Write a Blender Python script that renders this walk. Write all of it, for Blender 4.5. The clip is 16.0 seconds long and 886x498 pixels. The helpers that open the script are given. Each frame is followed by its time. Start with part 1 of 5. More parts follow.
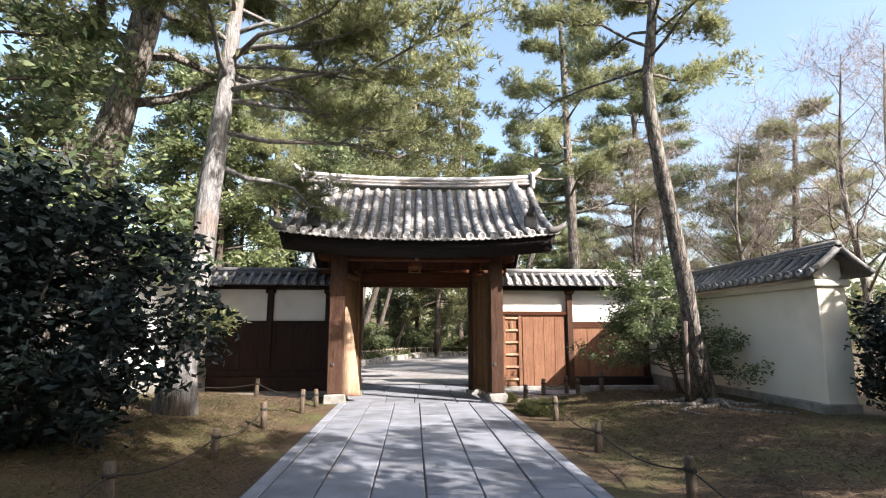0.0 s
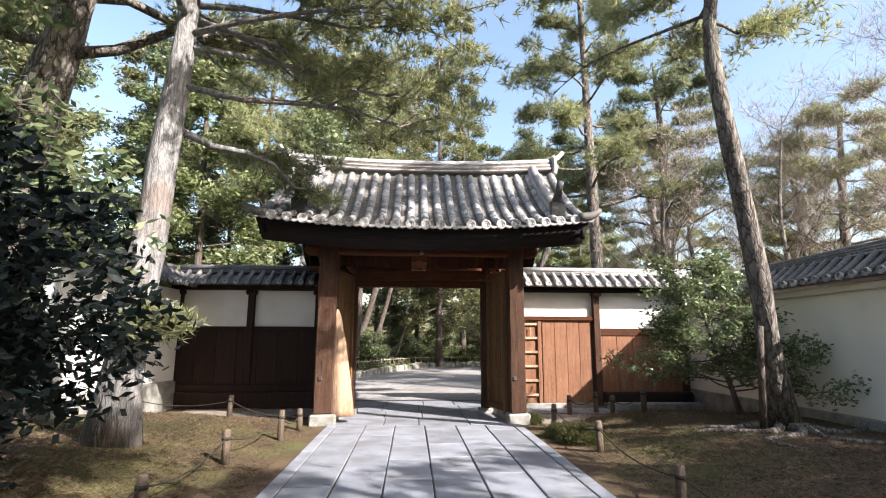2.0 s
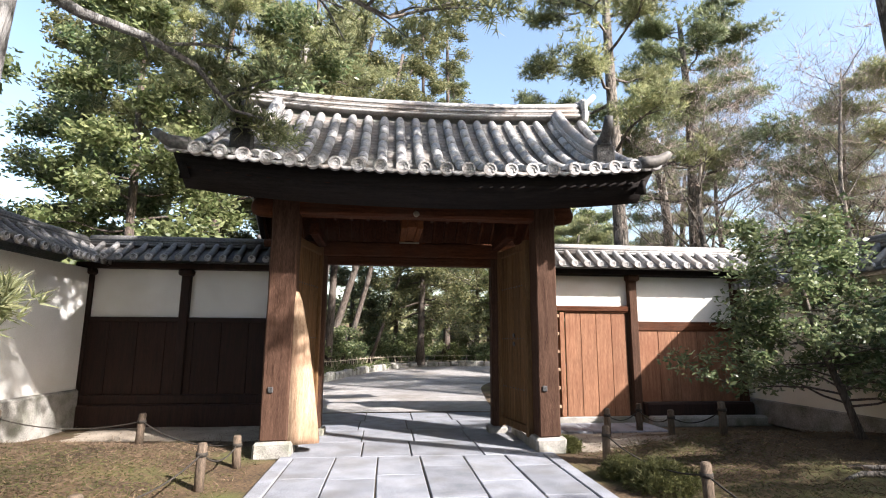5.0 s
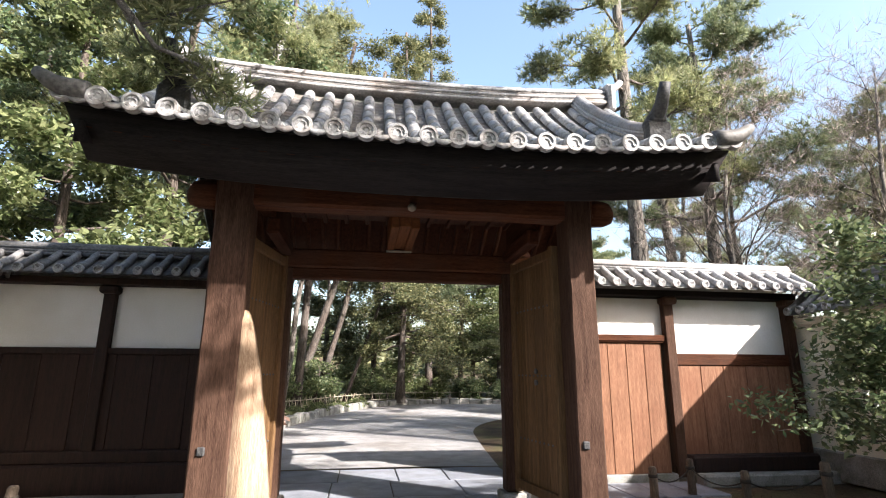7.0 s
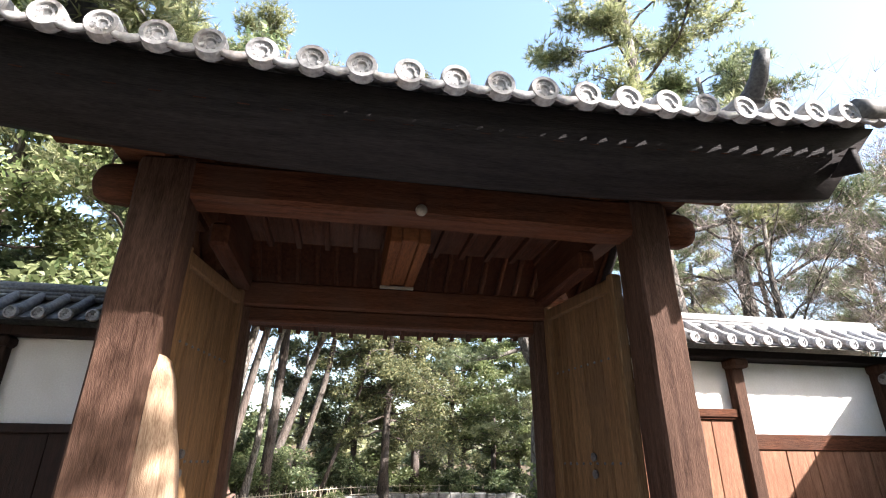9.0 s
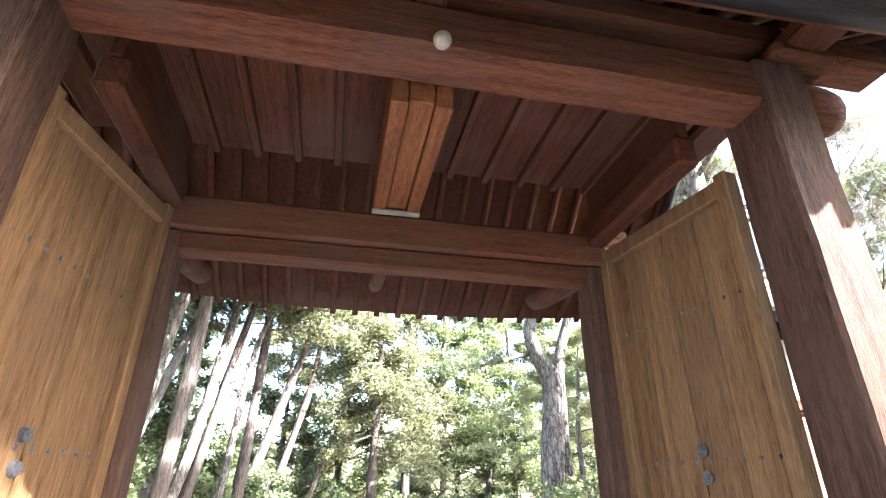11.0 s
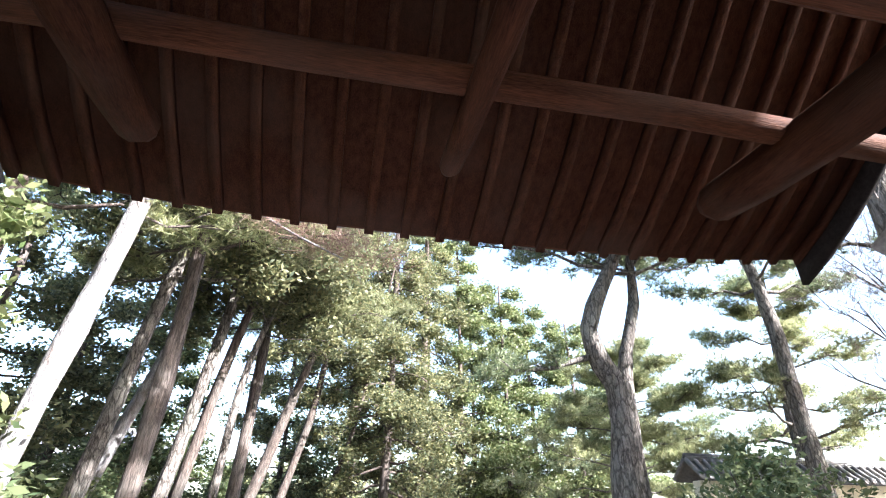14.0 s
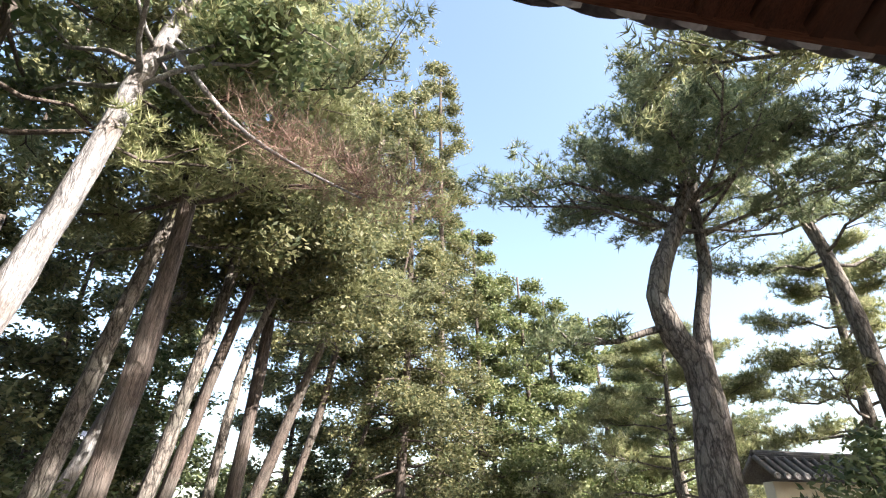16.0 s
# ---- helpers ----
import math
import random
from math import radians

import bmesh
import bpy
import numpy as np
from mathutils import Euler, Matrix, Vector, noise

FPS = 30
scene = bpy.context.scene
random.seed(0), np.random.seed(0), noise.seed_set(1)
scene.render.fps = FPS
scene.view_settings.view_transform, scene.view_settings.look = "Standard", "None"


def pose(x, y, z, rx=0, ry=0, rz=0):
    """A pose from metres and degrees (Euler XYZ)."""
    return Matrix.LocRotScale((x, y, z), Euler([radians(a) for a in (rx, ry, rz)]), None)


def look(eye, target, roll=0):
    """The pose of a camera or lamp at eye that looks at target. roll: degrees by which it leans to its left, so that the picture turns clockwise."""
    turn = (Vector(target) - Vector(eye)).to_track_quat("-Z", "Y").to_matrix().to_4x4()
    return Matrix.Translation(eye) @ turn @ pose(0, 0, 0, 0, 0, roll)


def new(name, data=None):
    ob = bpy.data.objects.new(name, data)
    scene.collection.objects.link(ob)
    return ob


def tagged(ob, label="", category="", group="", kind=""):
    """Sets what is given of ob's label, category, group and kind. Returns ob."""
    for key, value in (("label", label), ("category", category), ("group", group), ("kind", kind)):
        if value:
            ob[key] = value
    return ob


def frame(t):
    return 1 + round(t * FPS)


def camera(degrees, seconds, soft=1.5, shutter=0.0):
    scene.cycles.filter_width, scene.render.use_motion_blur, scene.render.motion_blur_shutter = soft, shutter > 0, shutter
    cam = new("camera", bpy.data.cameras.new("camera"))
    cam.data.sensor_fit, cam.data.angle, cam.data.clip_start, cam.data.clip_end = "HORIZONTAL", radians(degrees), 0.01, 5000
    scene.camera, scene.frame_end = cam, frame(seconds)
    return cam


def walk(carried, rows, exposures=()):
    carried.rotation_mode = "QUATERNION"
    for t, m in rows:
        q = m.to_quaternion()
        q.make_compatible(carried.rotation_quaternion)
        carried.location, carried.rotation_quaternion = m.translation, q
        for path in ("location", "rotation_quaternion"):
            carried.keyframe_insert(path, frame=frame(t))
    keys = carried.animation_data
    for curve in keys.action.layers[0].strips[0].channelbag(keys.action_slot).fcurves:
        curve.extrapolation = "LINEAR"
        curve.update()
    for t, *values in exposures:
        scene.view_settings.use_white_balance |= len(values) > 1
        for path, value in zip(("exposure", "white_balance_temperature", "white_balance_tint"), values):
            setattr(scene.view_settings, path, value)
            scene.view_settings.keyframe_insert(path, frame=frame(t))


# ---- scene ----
cam = camera(80.8, 16.0, soft=1.1)
METRES, EYE, TILT, LEAN, TURN = 15.0, 1.55, 0.0, 0.0, -3.2
ROWS = [
    (0.0, 0.0, 0.0, 0.0, -0.01, 9.06, -0.08),
    (0.5, -0.0021, 0.0329, 0.0015, -0.06, 9.35, -0.08),
    (1.0, -0.0069, 0.0644, 0.0015, -0.22, 9.8, -0.2),
    (1.5, -0.0089, 0.0973, -0.0007, -0.4, 10.09, -0.14),
    (2.0, -0.0154, 0.1291, -0.0025, -0.23, 10.08, -0.22),
    (2.5, -0.02, 0.1594, -0.0029, -0.71, 10.06, -0.25),
    (3.0, -0.0221, 0.1941, -0.0024, -0.83, 9.63, -0.15),
    (3.5, -0.0283, 0.2265, -0.0015, -1.09, 9.57, -0.28),
    (4.0, -0.0311, 0.2588, -0.0035, -1.44, 9.64, -0.27),
    (6.5, -0.0518, 0.4185, -0.0045, -5.03, 11.55, -0.34),
    (7.0, -0.0516, 0.4507, -0.0023, -5.39, 13.49, -0.25),
    (7.5, -0.0537, 0.4807, -0.0006, -6.36, 15.99, -0.31),
    (8.0, -0.0535, 0.5136, -0.0016, -7.02, 18.87, -0.27),
    (8.5, -0.058, 0.5439, -0.0022, -7.0, 20.96, -0.34),
    (11.0, -0.0573, 0.6873, -0.0139, -8.4, 25.1, -0.34),
    (11.5, -0.0598, 0.7165, -0.0131, -8.35, 25.19, -0.56),
    (12.0, -0.0582, 0.7449, -0.0143, -8.41, 25.23, -0.42),
    (12.5, -0.0633, 0.7739, -0.0132, -8.11, 25.31, -0.47),
    (13.0, -0.0699, 0.7997, -0.0105, -8.34, 26.73, -0.61),
    (13.5, -0.0725, 0.8303, -0.0106, -8.34, 27.98, -0.44),
    (14.0, -0.0798, 0.8595, -0.0111, -8.35, 28.63, -0.6),
    (14.5, -0.0841, 0.8902, -0.012, -8.38, 28.86, -0.55),
    (15.0, -0.0887, 0.9237, -0.0114, -8.15, 28.85, -0.51),
    (15.5, -0.0947, 0.955, -0.0107, -8.18, 29.08, -0.63),
    (16.0, -0.0956, 0.9902, -0.0089, -7.68, 29.39, -0.44),
]
walk(cam, [(t, pose(0, 0, EYE, TILT, LEAN, TURN) @ pose(METRES * x, METRES * y, METRES * z, 90 + pitch, roll, yaw)) for t, x, y, z, yaw, pitch, roll in ROWS],
     [(0.0, 1.65, 6450, 14), (4.0, 1.65, 6400, 14), (7.0, 1.85, 6350, 13), (8.7, 2.1, 6250, 14), (10.8, 4.2, 5850, 14), (12.5, 4.05, 5800, 14), (13.5, 3.3, 5800, 15), (14.5, 2.6, 5900, 14), (16.0, 2.1, 6500, 14)])

# ---- world and sun ----
SUN_AZ = Vector((0.76, -0.645, 0)).normalized()
SUN_EL = radians(34)
world = bpy.data.worlds.new("world")
scene.world = world
world.use_nodes = True
wn = world.node_tree
sky = wn.nodes.new("ShaderNodeTexSky")
sky.sky_type = "NISHITA"
sky.sun_disc = False
sky.sun_elevation = SUN_EL
sky.sun_rotation = math.atan2(SUN_AZ.x, SUN_AZ.y)
sky.air_density, sky.dust_density, sky.ozone_density = 1.3, 2.5, 1.0
wn.links.new(sky.outputs[0], wn.nodes["Background"].inputs[0])
wn.nodes["Background"].inputs[1].default_value = 0.115
sun_data = bpy.data.lights.new("sun", "SUN")
sun_data.energy, sun_data.angle, sun_data.color = 5.0, radians(0.6), (1.0, 0.95, 0.88)
sun = new("sun", sun_data)
sun_dir = SUN_AZ * math.cos(SUN_EL) + Vector((0, 0, math.sin(SUN_EL)))
sun.matrix_world = look(sun_dir * 60, (0, 0, 0))


# ---- materials ----
def material(name, dark, light, scale=4.0, fine=40.0, rough=0.8, bump=0.3, stretch=(1, 1, 1), metal=0.0, vary=0.0, stain=None, stain_scale=0.7, stain_amount=0.5, spec=0.3, plates=0.0, cracks=0.3):
    m = bpy.data.materials.new(name)
    m.use_nodes = True
    n, l = m.node_tree.nodes, m.node_tree.links
    p = n["Principled BSDF"]
    co = n.new("ShaderNodeTexCoord")
    mp = n.new("ShaderNodeMapping")
    mp.inputs["Scale"].default_value = stretch
    l.new(co.outputs["Object"], mp.inputs[0])
    info = n.new("ShaderNodeObjectInfo")
    shift = n.new("ShaderNodeVectorMath")
    shift.operation = "MULTIPLY_ADD"
    shift.inputs[1].default_value = (1, 1, 1)
    l.new(mp.outputs[0], shift.inputs[0])
    offset = n.new("ShaderNodeMath")
    offset.operation = "MULTIPLY"
    offset.inputs[1].default_value = 31.0
    l.new(info.outputs["Random"], offset.inputs[0])
    l.new(offset.outputs[0], shift.inputs[2])
    a = n.new("ShaderNodeTexNoise")
    a.inputs["Scale"].default_value, a.inputs["Detail"].default_value = scale, 6
    b = n.new("ShaderNodeTexNoise")
    b.inputs["Scale"].default_value, b.inputs["Detail"].default_value = fine, 4
    for t in (a, b):
        l.new(shift.outputs[0], t.inputs["Vector"])
    ad = n.new("ShaderNodeMath")
    ad.operation = "MULTIPLY_ADD"
    ad.inputs[1].default_value = 0.55
    l.new(b.outputs["Fac"], ad.inputs[0])
    sc = n.new("ShaderNodeMath")
    sc.operation = "MULTIPLY"
    sc.inputs[1].default_value = 0.45
    l.new(a.outputs["Fac"], sc.inputs[0])
    l.new(sc.outputs[0], ad.inputs[2])
    ramp = n.new("ShaderNodeValToRGB")
    ramp.color_ramp.elements[0].position, ramp.color_ramp.elements[0].color = 0.36, (*dark, 1)
    ramp.color_ramp.elements[1].position, ramp.color_ramp.elements[1].color = 0.64, (*light, 1)
    l.new(ad.outputs[0], ramp.inputs[0])
    colour = ramp.outputs[0]
    if stain:
        s = n.new("ShaderNodeTexNoise")
        s.inputs["Scale"].default_value, s.inputs["Detail"].default_value = stain_scale, 8
        l.new(co.outputs["Object"], s.inputs["Vector"])
        r2 = n.new("ShaderNodeValToRGB")
        r2.color_ramp.elements[0].position, r2.color_ramp.elements[1].position = 0.48, 0.66
        l.new(s.outputs["Fac"], r2.inputs[0])
        k = n.new("ShaderNodeMath")
        k.operation = "MULTIPLY"
        k.inputs[1].default_value = stain_amount
        l.new(r2.outputs[0], k.inputs[0])
        mx = n.new("ShaderNodeMixRGB")
        mx.inputs[2].default_value = (*stain, 1)
        l.new(k.outputs[0], mx.inputs[0])
        l.new(colour, mx.inputs[1])
        colour = mx.outputs[0]
    height = ad.outputs[0]
    if plates:
        wob = n.new("ShaderNodeVectorMath")
        wob.operation = "MULTIPLY_ADD"
        wob.inputs[1].default_value = (0.35, 0.35, 0.35)
        l.new(a.outputs["Color"], wob.inputs[0])
        l.new(shift.outputs[0], wob.inputs[2])
        vo = n.new("ShaderNodeTexVoronoi")
        vo.feature = "DISTANCE_TO_EDGE"
        vo.inputs["Scale"].default_value = plates
        l.new(wob.outputs[0], vo.inputs["Vector"])
        crack = n.new("ShaderNodeMapRange")
        crack.inputs["From Max"].default_value = 0.16
        crack.inputs["To Min"].default_value = cracks
        l.new(vo.outputs["Distance"], crack.inputs[0])
        mc = n.new("ShaderNodeMixRGB")
        mc.blend_type, mc.inputs[0].default_value = "MULTIPLY", 1.0
        l.new(colour, mc.inputs[1])
        l.new(crack.outputs[0], mc.inputs[2])
        colour = mc.outputs[0]
        hh = n.new("ShaderNodeMath")
        hh.operation = "ADD"
        l.new(crack.outputs[0], hh.inputs[0])
        l.new(ad.outputs[0], hh.inputs[1])
        height = hh.outputs[0]
    if vary:
        h = n.new("ShaderNodeHueSaturation")
        mr = n.new("ShaderNodeMapRange")
        mr.inputs["To Min"].default_value, mr.inputs["To Max"].default_value = 1 - vary, 1 + vary
        l.new(info.outputs["Random"], mr.inputs[0])
        l.new(mr.outputs[0], h.inputs["Value"])
        l.new(colour, h.inputs["Color"])
        colour = h.outputs[0]
    l.new(colour, p.inputs["Base Color"])
    p.inputs["Roughness"].default_value = rough
    p.inputs["Metallic"].default_value = metal
    p.inputs["Specular IOR Level"].default_value = spec
    if bump:
        bp = n.new("ShaderNodeBump")
        bp.inputs["Strength"].default_value = bump
        bp.inputs["Distance"].default_value = 0.02
        l.new(height, bp.inputs["Height"])
        l.new(bp.outputs[0], p.inputs["Normal"])
    return m


def leaf_material(name, dark, light, through_light=0.35, gloss=0.35):
    m = bpy.data.materials.new(name)
    m.use_nodes = True
    n, l = m.node_tree.nodes, m.node_tree.links
    p = n["Principled BSDF"]
    p.inputs["Roughness"].default_value = gloss
    p.inputs["Specular IOR Level"].default_value = 0.35
    dark, light = ((c[0] * 1.08, c[1] * 1.03, c[2] * 1.35) for c in (dark, light))
    g = n.new("ShaderNodeNewGeometry")
    ramp = n.new("ShaderNodeValToRGB")
    ramp.color_ramp.elements[0].color, ramp.color_ramp.elements[1].color = (*dark, 1), (*light, 1)
    l.new(g.outputs["Random Per Island"], ramp.inputs[0])
    big = n.new("ShaderNodeTexNoise")
    big.inputs["Scale"].default_value = 0.9
    co = n.new("ShaderNodeTexCoord")
    l.new(co.outputs["Object"], big.inputs["Vector"])
    mr = n.new("ShaderNodeMapRange")
    mr.inputs["From Min"].default_value, mr.inputs["From Max"].default_value = 0.3, 0.7
    mr.inputs["To Min"].default_value, mr.inputs["To Max"].default_value = 0.65, 1.35
    l.new(big.outputs["Fac"], mr.inputs[0])
    h = n.new("ShaderNodeHueSaturation")
    l.new(mr.outputs[0], h.inputs["Value"])
    l.new(ramp.outputs[0], h.inputs["Color"])
    l.new(h.outputs[0], p.inputs["Base Color"])
    tr = n.new("ShaderNodeBsdfTranslucent")
    l.new(h.outputs[0], tr.inputs["Color"])
    mix = n.new("ShaderNodeMixShader")
    mix.inputs[0].default_value = through_light
    l.new(p.outputs[0], mix.inputs[1])
    l.new(tr.outputs[0], mix.inputs[2])
    l.new(mix.outputs[0], n["Material Output"].inputs["Surface"])
    return m


M = {
    "soil": material("soil", (0.02827, 0.01895, 0.01125), (0.1212, 0.07895, 0.04348), 1.6, 30, 0.95, 0.8, stain=(0.09, 0.095, 0.03), stain_scale=0.8, stain_amount=0.75),
    "gravel": material("gravel", (0.165, 0.1573, 0.1512), (0.363, 0.3465, 0.336), 3, 90, 0.95, 0.5, stain=(0.15, 0.12, 0.09), stain_scale=0.5),
    "earth": material("trodden_earth", (0.16, 0.13, 0.1), (0.36, 0.31, 0.25), 2.5, 60, 0.95, 0.5, stain=(0.12, 0.09, 0.06), stain_scale=1.2),
    "granite": material("granite", (0.1316, 0.1407, 0.1616), (0.2807, 0.2905, 0.3231), 3, 110, 0.8, 0.25, vary=0.16, stain=(0.13, 0.125, 0.12), stain_scale=1.6, stain_amount=0.55),
    "joint": material("joint_soil", (0.03, 0.026, 0.02), (0.09, 0.075, 0.055), 6, 60, 0.95, 0.6),
    "stone": material("old_stone", (0.16, 0.155, 0.14), (0.38, 0.36, 0.33), 5, 60, 0.9, 0.6, stain=(0.07, 0.08, 0.04), stain_scale=3),
    # Gate timbers darkened for the eaves shade; timber_y, under the roof, most of all
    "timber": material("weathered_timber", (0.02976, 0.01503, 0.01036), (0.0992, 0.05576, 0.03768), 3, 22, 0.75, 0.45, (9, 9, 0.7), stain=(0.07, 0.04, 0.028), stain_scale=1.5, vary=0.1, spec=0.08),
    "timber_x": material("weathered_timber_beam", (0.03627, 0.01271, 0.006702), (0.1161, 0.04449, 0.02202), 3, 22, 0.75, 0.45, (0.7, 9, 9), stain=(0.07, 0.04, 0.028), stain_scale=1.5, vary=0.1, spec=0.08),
    "timber_y": material("shaded_weathered_joist", (0.02138, 0.007064, 0.003734), (0.07128, 0.02528, 0.01264), 3, 22, 0.75, 0.45, (9, 0.7, 9), stain=(0.07, 0.04, 0.028), stain_scale=1.5, vary=0.15, spec=0.08),
    "pale_timber": material("pale_wood", (0.24, 0.15, 0.09), (0.55, 0.39, 0.26), 3, 22, 0.8, 0.5, (9, 9, 0.6), stain=(0.2, 0.1, 0.06), stain_scale=2),
    "door": material("door_boards", (0.076, 0.04104, 0.0189), (0.19, 0.1094, 0.0513), 2.5, 18, 0.75, 0.35, (9, 9, 0.6), stain=(0.11, 0.065, 0.04), stain_scale=1.2, vary=0.12, spec=0.08),
    "red_board": material("red_brown_boards", (0.136, 0.06, 0.0315), (0.306, 0.152, 0.08625), 2.5, 18, 0.75, 0.35, (9, 9, 0.6), stain=(0.16, 0.06, 0.03), stain_scale=1.3, vary=0.12),
    # Boards coloured near black, carrying the shade that lies on the west wall
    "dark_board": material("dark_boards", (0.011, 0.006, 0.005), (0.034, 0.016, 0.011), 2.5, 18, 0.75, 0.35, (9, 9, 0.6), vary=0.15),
    # Shade below the tile edge is put into this near-black wood colour
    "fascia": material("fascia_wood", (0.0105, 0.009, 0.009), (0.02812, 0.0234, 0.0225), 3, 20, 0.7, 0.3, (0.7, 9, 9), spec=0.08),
    "plaster": material("white_plaster", (0.7, 0.685, 0.65), (0.82, 0.81, 0.78), 1.5, 60, 0.9, 0.08, stain=(0.6, 0.57, 0.5), stain_scale=1.1, stain_amount=0.45),
    "cream": material("cream_plaster", (0.74, 0.69, 0.57), (0.84, 0.8, 0.69), 1.2, 60, 0.9, 0.08, stain=(0.5, 0.44, 0.33), stain_scale=0.8, stain_amount=0.5),
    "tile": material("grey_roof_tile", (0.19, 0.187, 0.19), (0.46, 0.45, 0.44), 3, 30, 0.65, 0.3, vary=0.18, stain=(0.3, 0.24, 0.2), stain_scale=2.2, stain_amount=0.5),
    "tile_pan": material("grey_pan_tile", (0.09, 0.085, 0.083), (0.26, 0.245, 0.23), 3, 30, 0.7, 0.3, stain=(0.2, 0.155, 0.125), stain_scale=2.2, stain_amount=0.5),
    "dark_tile": material("dark_roof_tile", (0.07, 0.07, 0.072), (0.22, 0.21, 0.2), 3, 30, 0.6, 0.3, vary=0.2, stain=(0.14, 0.12, 0.1), stain_scale=2),
    "joist": material("joist_timber", (0.07128, 0.02534, 0.01067), (0.1944, 0.07603, 0.03023), 3, 22, 0.75, 0.4, (9, 0.7, 9), vary=0.1, spec=0.08),
    "demon": material("black_ornament_tile", (0.02, 0.02, 0.021), (0.075, 0.072, 0.07), 6, 40, 0.6, 0.5),
    "iron": material("dark_iron", (0.05, 0.05, 0.055), (0.14, 0.14, 0.15), 8, 60, 0.55, 0.2, metal=0.6),
    "brass": material("pale_fitting", (0.1575, 0.1344, 0.104), (0.27, 0.2352, 0.18), 8, 60, 0.5, 0.2),
    "rope": material("black_rope", (0.02, 0.018, 0.016), (0.06, 0.05, 0.04), 30, 90, 0.9, 0.3),
    "post": material("bollard_wood", (0.05, 0.038, 0.028), (0.17, 0.125, 0.09), 4, 30, 0.85, 0.5, (6, 6, 0.8), vary=0.2),
    "bamboo": material("grey_bamboo", (0.3, 0.25, 0.18), (0.62, 0.55, 0.42), 4, 30, 0.6, 0.2, vary=0.15),
    "bark_pine": material("pine_bark", (0.072, 0.0574, 0.04675), (0.288, 0.2542, 0.221), 5, 26, 0.95, 1.0, (3, 3, 0.9), stain=(0.26, 0.25, 0.21), stain_scale=1.6, stain_amount=0.6, plates=3.4, cracks=0.35),
    "bark_pale": material("pale_bark", (0.1053, 0.0966, 0.0936), (0.3591, 0.3519, 0.3432), 4, 26, 0.9, 0.9, (4, 4, 0.8), stain=(0.2, 0.15, 0.12), stain_scale=1.8, stain_amount=0.6, plates=3.2, cracks=0.7),
    "bark_dark": material("brown_bark", (0.051, 0.0378, 0.0304), (0.17, 0.135, 0.114), 5, 26, 0.95, 0.8, (5, 5, 0.6), stain=(0.17, 0.16, 0.14), stain_scale=1.3, stain_amount=0.5, plates=3.0, cracks=0.55),
    "twig": material("bare_twig", (0.22, 0.175, 0.15), (0.5, 0.42, 0.37), 5, 26, 0.9, 0.3),
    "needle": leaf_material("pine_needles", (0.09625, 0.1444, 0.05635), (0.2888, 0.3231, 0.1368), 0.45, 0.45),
    # Lighter copy of the needles, with sunlight put into the colour
    "needle_sunlit": leaf_material("sunlit_pine_needles", (0.1495, 0.1891, 0.0625), (0.403, 0.4148, 0.175), 0.55, 0.45),
    # Deep shade over the camellias is put into this near-black leaf colour
    "leaf_dark": leaf_material("shaded_camellia_leaves", (0.004032, 0.009639, 0.006412), (0.01361, 0.0241, 0.01475), 0.12, 0.48),
    "leaf": leaf_material("evergreen_leaves", (0.0575, 0.09775, 0.0325), (0.2185, 0.2587, 0.0975), 0.45, 0.38),
    "leaf_light": leaf_material("yellow_green_leaves", (0.077, 0.1155, 0.0308), (0.242, 0.273, 0.098), 0.45, 0.4),
    "leaf_conifer": leaf_material("cypress_foliage", (0.06, 0.084, 0.03125), (0.24, 0.24, 0.0875), 0.45, 0.5),
    "leaf_brown": leaf_material("winter_twigs", (0.14, 0.09, 0.05), (0.32, 0.22, 0.13), 0.3, 0.6),
    "moss": leaf_material("moss_tufts", (0.039, 0.0496, 0.0108), (0.1105, 0.1116, 0.03), 0.3, 0.7),
    "dry": leaf_material("dry_needles_on_soil", (0.0558, 0.0372, 0.0186), (0.186, 0.1364, 0.0682), 0.2, 0.8),
}

# ---- building helpers ----
OFFSET = {}


def thing(name, at, label, category, group="", kind=""):
    e = new(name)
    e.location = at
    e.empty_display_size = 0.2
    OFFSET[e] = Vector(at)
    return tagged(e, label, category, group, kind)


def finish(me, mat, smooth=False):
    me.materials.append(mat)
    if smooth:
        me.polygons.foreach_set("use_smooth", [True] * len(me.polygons))


def part(name, bm, mat, parent=None, label="", smooth=False):
    me = bpy.data.meshes.new(name)
    off = OFFSET.get(parent, Vector((0, 0, 0)))
    if parent is not None:
        bmesh.ops.translate(bm, verts=bm.verts, vec=-off)
    bm.to_mesh(me)
    bm.free()
    finish(me, mat, smooth)
    ob = new(name, me)
    if parent is not None:
        ob.parent = parent
        OFFSET[ob] = off
    if label:
        ob["label"] = label
    return ob


def raw(name, verts, faces, mat, parent=None, label="", smooth=False):
    """A mesh part from arrays of world places and of equal-sided faces."""
    v = np.asarray(verts, dtype=np.float32).reshape(-1, 3) - np.array(OFFSET.get(parent, (0, 0, 0)), dtype=np.float32)
    f = np.asarray(faces, dtype=np.int32)
    k = f.shape[1]
    me = bpy.data.meshes.new(name)
    me.vertices.add(len(v))
    me.vertices.foreach_set("co", v.ravel())
    me.loops.add(f.size)
    me.loops.foreach_set("vertex_index", f.ravel())
    me.polygons.add(len(f))
    me.polygons.foreach_set("loop_start", np.arange(0, f.size, k, dtype=np.int32))
    me.polygons.foreach_set("loop_total", np.full(len(f), k, dtype=np.int32))
    me.update(calc_edges=True)
    me.validate()
    finish(me, mat, smooth)
    ob = new(name, me)
    if parent is not None:
        ob.parent = parent
        OFFSET[ob] = OFFSET.get(parent, Vector((0, 0, 0)))
    if label:
        ob["label"] = label
    return ob


